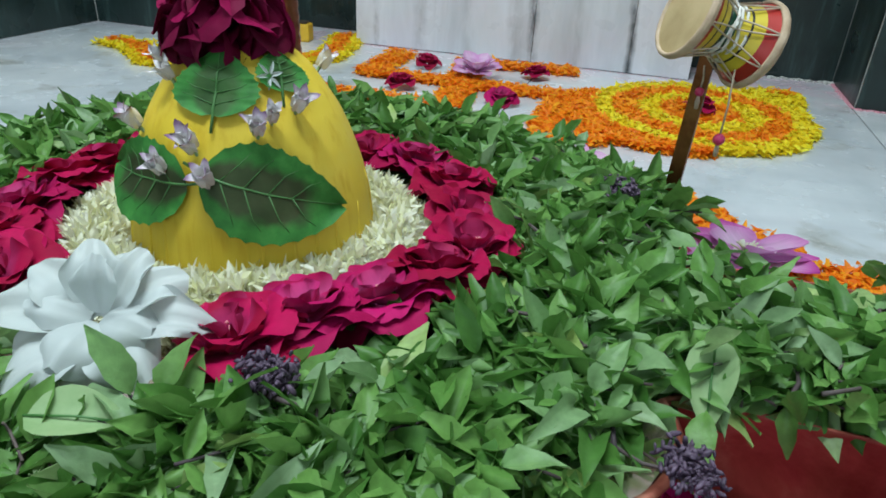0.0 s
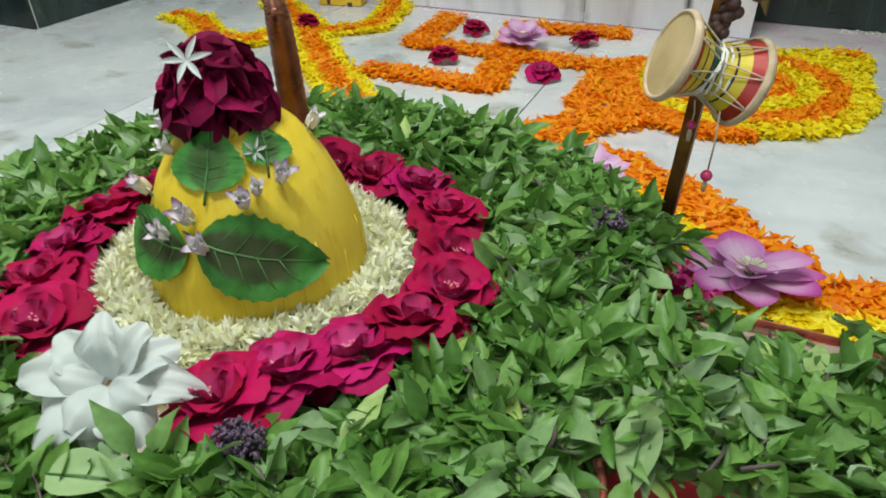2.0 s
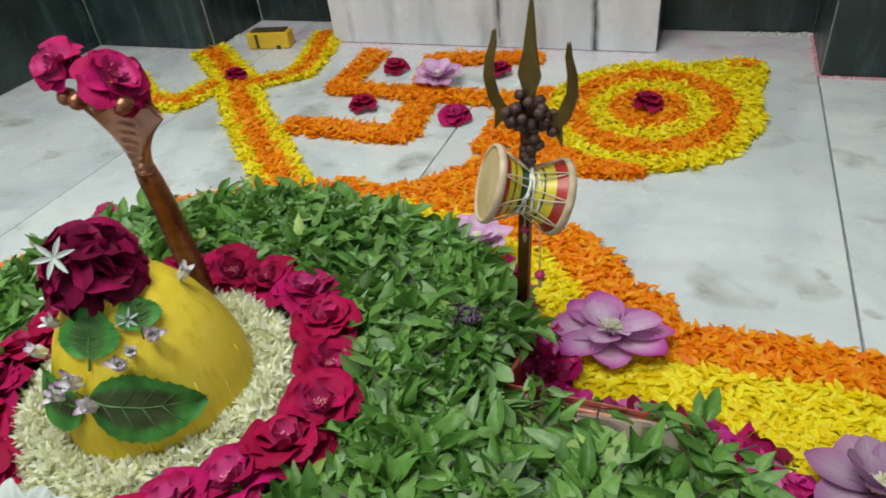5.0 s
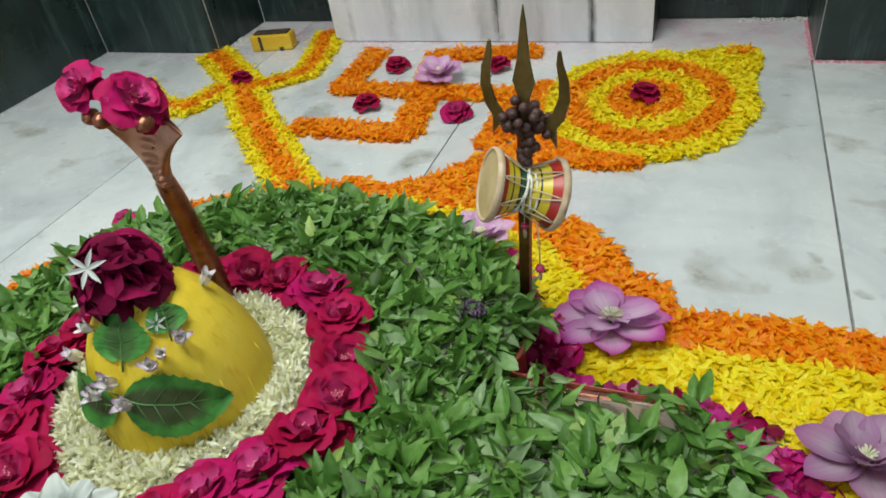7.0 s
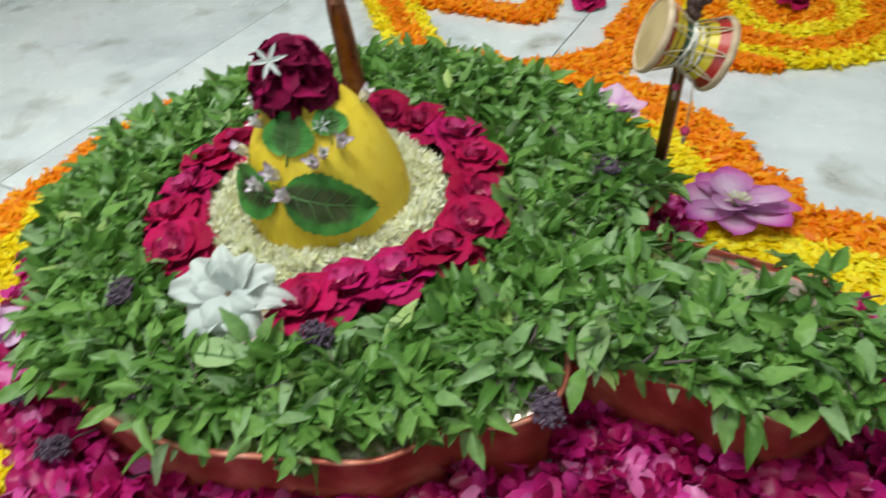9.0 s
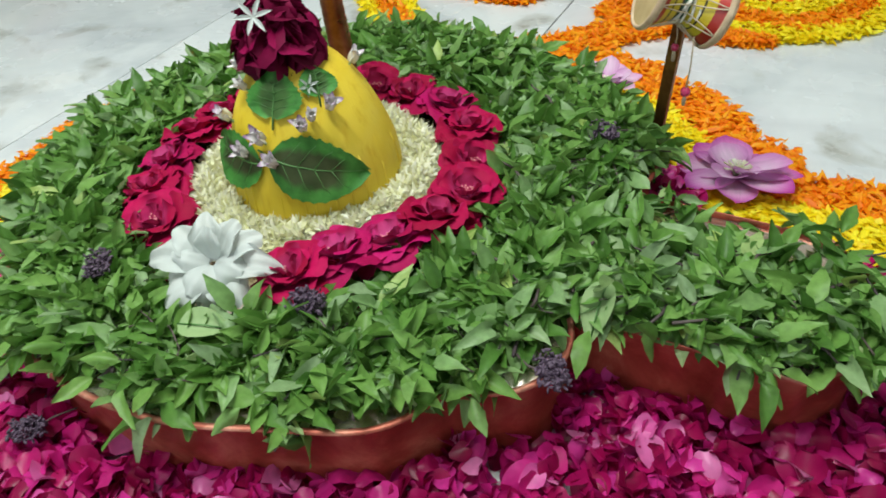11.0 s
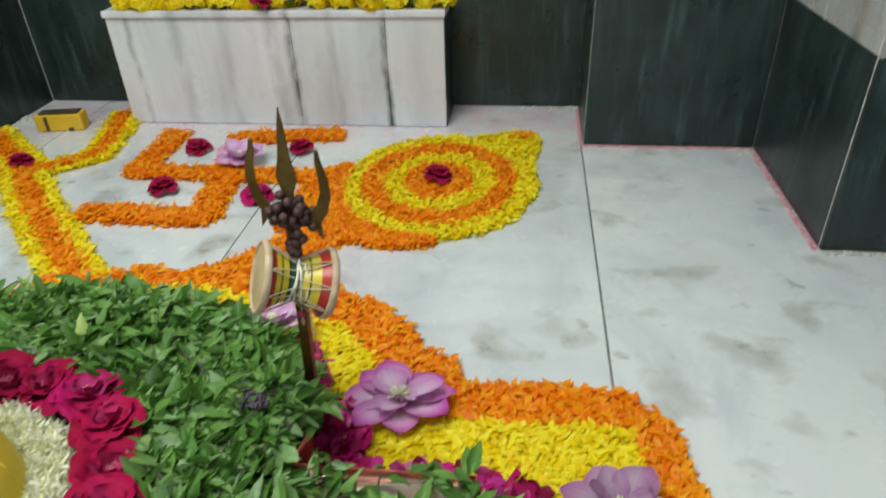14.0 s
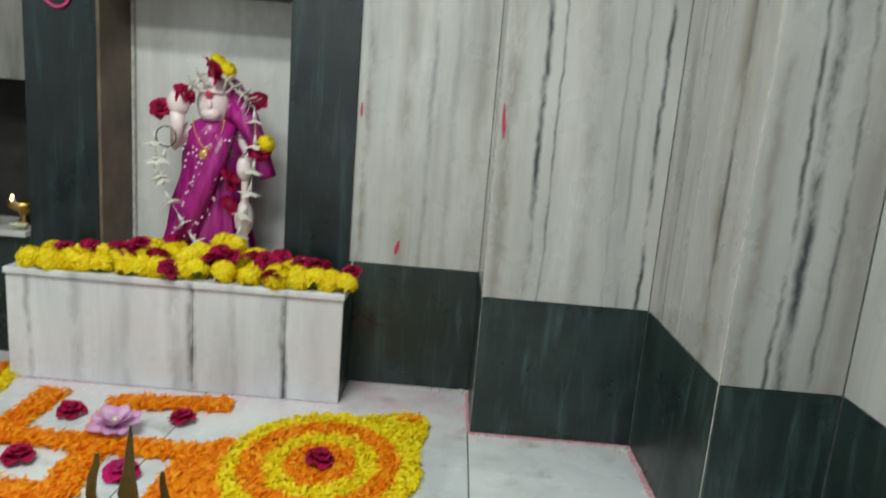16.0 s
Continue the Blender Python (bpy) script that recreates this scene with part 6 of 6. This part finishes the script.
def statue():
    """One plain figure: a draped standing form, pale head and arms, in one mesh."""
    pieces, slots = [], []
    def add(piece, slot):
        pieces.append(piece)
        slots.extend([slot] * len(piece[1]))
    prof = [(0.150, 0.0), (0.152, 0.03), (0.140, 0.12), (0.122, 0.22), (0.108, 0.30), (0.108, 0.36), (0.112, 0.42), (0.112, 0.46), (0.088, 0.495), (0.040, 0.52), (0.034, 0.53)]
    v, f = lathe(prof, 60)
    out = []
    for p in v:
        p = Vector(p)
        a = math.atan2(p.y, p.x)
        k = 1 + 0.12 * math.sin(16 * a + 6 * p.z + 1.5 * math.sin(9 * p.z)) * max(0, 1 - p.z / 0.45) + 0.045 * math.sin(5 * a + 14 * p.z) + 0.03 * math.sin(11 * a - 20 * p.z)
        flare = 1.04 - 0.02 * min(1, p.z / 0.3)
        out.append((p.x * k * flare - 0.038 * (1 - p.z / 0.5), p.y * k * 0.62, p.z))
    add((out, f), 1)
    add(blob((-0.010, -0.01, 0.560), (0.062, 0.054, 0.078)), 0)
    add(blob((-0.006, -0.008, 0.632), (0.046, 0.044, 0.036)), 0)
    add(blob((-0.010, -0.052, 0.525), (0.034, 0.024, 0.022)), 0)
    add(blob((-0.010, -0.063, 0.556), (0.010, 0.012, 0.018)), 0)
    add(blob((-0.010, -0.050, 0.600), (0.046, 0.020, 0.010)), 0)
    add(blob((-0.012, -0.068, 0.590), (0.014, 0.005, 0.013), 6, 8), 3)
    add(tube([(-0.085, -0.02, 0.47), (-0.135, -0.05, 0.42), (-0.120, -0.07, 0.47), (-0.115, -0.075, 0.53)], [0.030, 0.026, 0.022, 0.026], 12), 0)
    add(blob((-0.112, -0.075, 0.555), (0.038, 0.034, 0.046)), 0)
    add(tube([(0.085, -0.02, 0.47), (0.130, -0.045, 0.40), (0.118, -0.075, 0.33)], [0.030, 0.026, 0.020], 12), 0)
    add(blob((0.116, -0.078, 0.355), (0.026, 0.026, 0.046)), 0)
    club = [(0.016, 0.0), (0.024, 0.03), (0.018, 0.06), (0.013, 0.09), (0.030, 0.12), (0.034, 0.15), (0.026, 0.19), (0.013, 0.21), (0.013, 0.29)]
    add(moved(lathe(club, 14), pose(0.118, -0.072, 0.03)), 0)
    sash = []
    for i in range(13):
        t = i / 12
        sash.append((0.055 + 0.135 * t, -0.075 + 0.03 * t, 0.545 - 0.02 * t - 0.20 * t * t))
    add(tube(sash, [0.040 - 0.006 * t for t in range(0, 3)] + [0.030] * 10, 12), 1)
    sash2 = [(-0.075, -0.085, 0.10), (-0.03, -0.095, 0.24), (0.02, -0.095, 0.36), (0.06, -0.07, 0.50)]
    add(tube(sash2, [0.040, 0.036, 0.032, 0.028], 12), 1)
    veil = [(0.045, -0.020, 0.635), (0.085, -0.045, 0.575), (0.125, -0.060, 0.500), (0.160, -0.055, 0.425), (0.175, -0.045, 0.370)]
    vv, vf = tube(veil, [0.022, 0.034, 0.040, 0.034, 0.018], 20)
    add(([Vector(p) + Vector((0.006 * math.sin(110 * p[2]), -0.008 * math.sin(160 * p[0] + 50 * p[2]), 0)) for p in vv], vf), 1)
    srnd = random.Random(6)
    for i in range(46):
        base = Vector((srnd.uniform(-0.09, 0.05), -0.088 - 0.012 * srnd.random(), srnd.uniform(0.06, 0.44)))
        add(blob(tuple(base), (0.0046, 0.003, 0.0046), 4, 6), 2)
    for i in range(60):
        t = srnd.uniform(0.02, 0.95)
        base = Vector(sash2[0]).lerp(Vector(sash2[3]), t) + Vector((srnd.uniform(-0.05, 0.04), -0.036 + srnd.uniform(-0.004, 0.006), srnd.uniform(-0.02, 0.02)))
        add(blob(tuple(base), (0.0044, 0.003, 0.0044), 4, 6), 2)
    v, f = join(pieces)
    return thing("statue", "pale painted stone figure draped in magenta silk in the niche", "statue", mesh_of("statue", v, f, [STATUE_STONE, SILK, SEQUIN, RED_MARK], True, slots), pose(0.585, 2.945, 0.374))


statue()


def necklace():
    pts = [(0.585 + 0.052 * math.sin(a), 2.868 - 0.030 * math.cos(a * 0.5), 0.85 + 0.115 * (abs(a) / 1.7) ** 1.3 - 0.07) for a in [-1.7 + 3.4 * i / 16 for i in range(17)]]
    ob = thing("necklace", "thin gilt chain with a round pendant on the statue", "necklace", mesh_of("necklace", *tube(pts, 0.0022, 6), [GOLD]))
    part("pendant", mesh_of("pendant", *blob((0.570, 2.842, 0.765), (0.016, 0.006, 0.018)), [GOLD]), ob, "round gilt pendant")
    return ob


necklace()
SR = "roses tucked round the statue"
for x, y, z, k, yaw in ((0.418, 2.86, 0.905, 1.0, 0), (0.492, 2.87, 0.955, 1.05, 60), (0.582, 2.862, 1.040, 1.25, 120), (0.742, 2.87, 0.955, 0.85, 200), (0.755, 2.86, 0.792, 1.05, 20), (0.655, 2.85, 0.680, 1.15, 90), (0.655, 2.85, 0.60, 0.95, 150)):
    c = copy_thing(src, pose(x, y, z) @ pose(0, 0, 0, 68, 0, yaw))
    c.scale = (k * 0.95, k * 0.95, k * 0.95)
    tagged(c, "dark crimson rose tucked against the draped statue", "", SR)
for x, y, z in ((0.592, 2.905, 1.070), (0.628, 2.900, 1.048), (0.775, 2.86, 0.817)):
    ob = thing("marigold", "yellow marigold head tucked against the statue", "marigold", MARI_MESH[1], pose(x, y, z, 50, 0, 30) @ Matrix.Scale(0.72, 4), "marigolds tucked round the statue")
    part("calyx", calyx, ob, "green calyx")


def garland(label, points):
    ob = thing("garland", label, "garland", None, None, "white flower garlands on the statue")
    part("thread", mesh_of("thread", *tube(points, 0.0016, 6), [CORD]), ob)
    petal = mesh_of("petal", *blade(0.044, 0.026, 0.1, 0.1, 5, 0, 0.8, 0.05, 0, 9), [GARLAND_WHITE])
    rnd = random.Random(len(label))
    for a, b in zip(points, points[1:]):
        c = (Vector(a) + Vector(b)) / 2
        d = (Vector(b) - Vector(a)).normalized()
        star = part("star_flower", mesh_of("star_flower", *tube([tuple(Vector((0, 0, -0.028))), (0, 0, 0)], [0.003, 0.008], 8), [GARLAND_WHITE]), ob, "", Matrix.Translation(c) @ d.to_track_quat("Z", "Y").to_matrix().to_4x4())
        for i in range(5):
            part("petal", petal, star, "", pose(0, 0, 0, 0, 0, 72 * i) @ pose(0, 0, 0, 28 + rnd.uniform(-10, 10), 0, 0))


garland("white tuberose garland hanging down the statue's club side", [(0.68, 2.86, 0.99), (0.735, 2.85, 0.93), (0.742, 2.845, 0.86), (0.745, 2.84, 0.77), (0.735, 2.84, 0.69), (0.725, 2.84, 0.62), (0.705, 2.83, 0.54), (0.690, 2.83, 0.47), (0.655, 2.82, 0.43)])
garland("white tuberose garland slanting across the statue's skirt", [(0.44, 2.85, 0.78), (0.425, 2.845, 0.71), (0.435, 2.84, 0.64), (0.48, 2.835, 0.57), (0.53, 2.82, 0.50), (0.575, 2.815, 0.45), (0.635, 2.81, 0.43)])
garland("white tuberose spray in the crook of the statue arm", [(0.40, 2.85, 0.83), (0.405, 2.85, 0.77), (0.40, 2.85, 0.71), (0.42, 2.845, 0.66)])
garland("white jasmine tuft beside the statue's crown", [(0.50, 2.87, 0.97), (0.535, 2.87, 1.00), (0.56, 2.87, 1.02)])
garland("white jasmine tuft behind the statue's crown", [(0.62, 2.87, 1.03), (0.645, 2.87, 1.01), (0.665, 2.87, 0.985), (0.70, 2.87, 0.965), (0.735, 2.865, 0.93)])
for x, y, z, r in ((0.442, 2.845, 0.815, 0.034), (0.685, 2.845, 0.80, 0.034)):
    ringp = [(x + r * math.cos(a), y, z + r * math.sin(a)) for a in [2 * math.pi * i / 24 for i in range(25)]]
    thing("bangle", "thin brown bangle hung on the statue's arm", "bangle", mesh_of("bangle", *tube(ringp, 0.0022, 6), [BEAD]), None, "bangles on the statue")
ringp = [(0.085 + 0.042 * math.cos(a), 2.846, 1.245 + 0.042 * math.sin(a)) for a in [2 * math.pi * i / 28 for i in range(29)]]
thing("bangle", "pink bangle hung on the dark jamb", "bangle", mesh_of("bangle", *tube(ringp, 0.005, 8), [PINK_THREAD]))


def pot(x, y, z, r, label, mat, lid=True):
    ob = thing("pot", label, "pot", mesh_of("pot", *lathe([(r * 0.5, 0), (r * 0.9, r * 0.4), (r, r * 0.8), (r * 0.75, r * 1.25), (r * 0.6, r * 1.35), (r * 0.72, r * 1.5), (r * 0.66, r * 1.5), (r * 0.5, r * 1.3)], 24), [mat]), pose(x, y, z))
    part("foot", mesh_of("foot", *lathe([(r * 0.55, -0.001), (r * 0.6, 0.004), (r * 0.4, 0.008)], 20), [mat]), ob)
    if lid:
        part("lid", mesh_of("lid", *lathe([(r * 0.72, 0), (r * 0.6, r * 0.25), (r * 0.15, r * 0.4), (r * 0.14, r * 0.55), (0.001, r * 0.6)], 20), [mat]), ob, "domed lid", pose(0, 0, r * 1.5))
    return ob


pot(-0.375, 2.95, 0.453, 0.040, "small shiny steel pot on the alcove shelf", STEEL)
pot(-0.285, 2.93, 0.453, 0.044, "dark tarnished pot on the alcove shelf", BEAD)
pot(-0.215, 2.90, 0.453, 0.034, "small shiny steel cup on the alcove shelf", STEEL, False)
pot(-0.41, 2.89, 0.453, 0.022, "tiny red-stained cup on the alcove shelf", D_RED, False)


def oil_lamp(x, y, z):
    ob = thing("oil_lamp", "brass oil lamp burning with a small flame", "oil lamp", mesh_of("oil_lamp", *lathe([(0.02, 0), (0.024, 0.01), (0.012, 0.03), (0.02, 0.05), (0.05, 0.065), (0.056, 0.085), (0.05, 0.085), (0.02, 0.07)], 24), [LAMP_BRASS]), pose(x, y, z))
    part("flame", mesh_of("flame", *lathe([(0.0008, 0), (0.0055, 0.006), (0.0045, 0.014), (0.0005, 0.026)], 12), [FLAME]), ob, "small yellow flame", pose(-0.03, -0.02, 0.086))
    part("wick", mesh_of("wick", *tube([(0, 0, 0.07), (-0.03, -0.02, 0.088)], 0.0022, 6), [CORD]), ob, "white cotton wick")
    return ob


oil_lamp(-0.105, 2.93, 0.453)


def cotton_tuft(x, y, z):
    rnd = random.Random(8)
    strands = [tube([(0, 0, 0), (rnd.uniform(-0.02, 0.02), rnd.uniform(-0.02, 0.02), 0.012), (rnd.uniform(-0.04, 0.03), rnd.uniform(-0.03, 0.02), 0.02)], [0.004, 0.006, 0.001], 6) for _ in range(16)]
    return thing("cotton_tuft", "cream tuft of wilted flowers on the shelf edge", "flowers", mesh_of("cotton_tuft", *join(strands), [JASMINE]), pose(x, y, z))


cotton_tuft(-0.07, 2.86, 0.453)


def yellow_block():
    ob = thing("yellow_block", "chipped yellow painted block with black marks by the wall", "block", from_bm("yellow_block", box_bm(-0.078, 0.078, -0.028, 0.028, 0.0, 0.058, 0.008), [YELLOW_PAINT]), pose(-0.215, 2.585, 0, 0, 0, 10))
    part("soot_top", from_bm("soot_top", box_bm(-0.062, 0.066, -0.02, 0.02, 0.0575, 0.064, 0.002), [BLACK_MARK]), ob, "black soot patch")
    part("black_stripe", from_bm("black_stripe", box_bm(-0.046, -0.034, -0.0295, -0.0275, 0.006, 0.054, 0.0008), [BLACK_MARK]), ob, "black painted stripe")
    part("black_stripe", from_bm("black_stripe", box_bm(0.028, 0.044, -0.0295, -0.0275, 0.0, 0.014, 0.0008), [BLACK_MARK]), ob, "black painted stripe")
    return ob


yellow_block()
crumbs("clay_crumbs", "brown clay crumbs beside the yellow block", -0.30, -0.15, 2.62, 2.64, 14, 10, 0.008, BLACK_MARK)
crumbs("rag_scrap", "grey-white scrap of rag at the wall corner", -0.42, -0.36, 2.62, 2.70, 20, 11, 0.012, WHITE_GROUT)


def red_mark(label, x, y, z, w, h, lean):
    """A short dried smear of red powder, proud of the marble."""
    v, f = blade(h, w, 0.0, 0.0, 7, 0.3, 0.9, 0.0, 0.02, int(z * 100))
    return thing("red_mark", label, "smear", mesh_of("red_mark", v, f, [RED_MARK]), pose(x, y, z, 90, lean, 0), "red powder smears on the wall")


red_mark("short smear of red powder on the marble wall", 1.235, BACK - 0.0025, 0.475, 0.014, 0.052, 12)
red_mark("long thin smear of red powder on the marble wall edge", 1.548, STEP - 0.0025, 0.905, 0.010, 0.10, -4)
red_mark("faint smear of red powder on the marble wall", 1.093, BACK - 0.0025, 0.93, 0.008, 0.05, 0)

# ---- floor slabs ----
xs = (-1.9, -1.06, -0.20, 0.66, 1.525, 2.39, 3.0)
ys = (-2.4, -0.55, 0.93, 3.2)


def joint_half(x):
    return 0.0023 if x == 1.525 else 0.0016


for x0, x1 in zip(xs, xs[1:]):
    for y0, y1 in zip(ys, ys[1:]):
        part("slab", box("slab", x0 + joint_half(x0), x1 - joint_half(x1), y0 + 0.0016, y1 - 0.0016, -0.03, 0.0, MARBLE, 0.0015), floor)
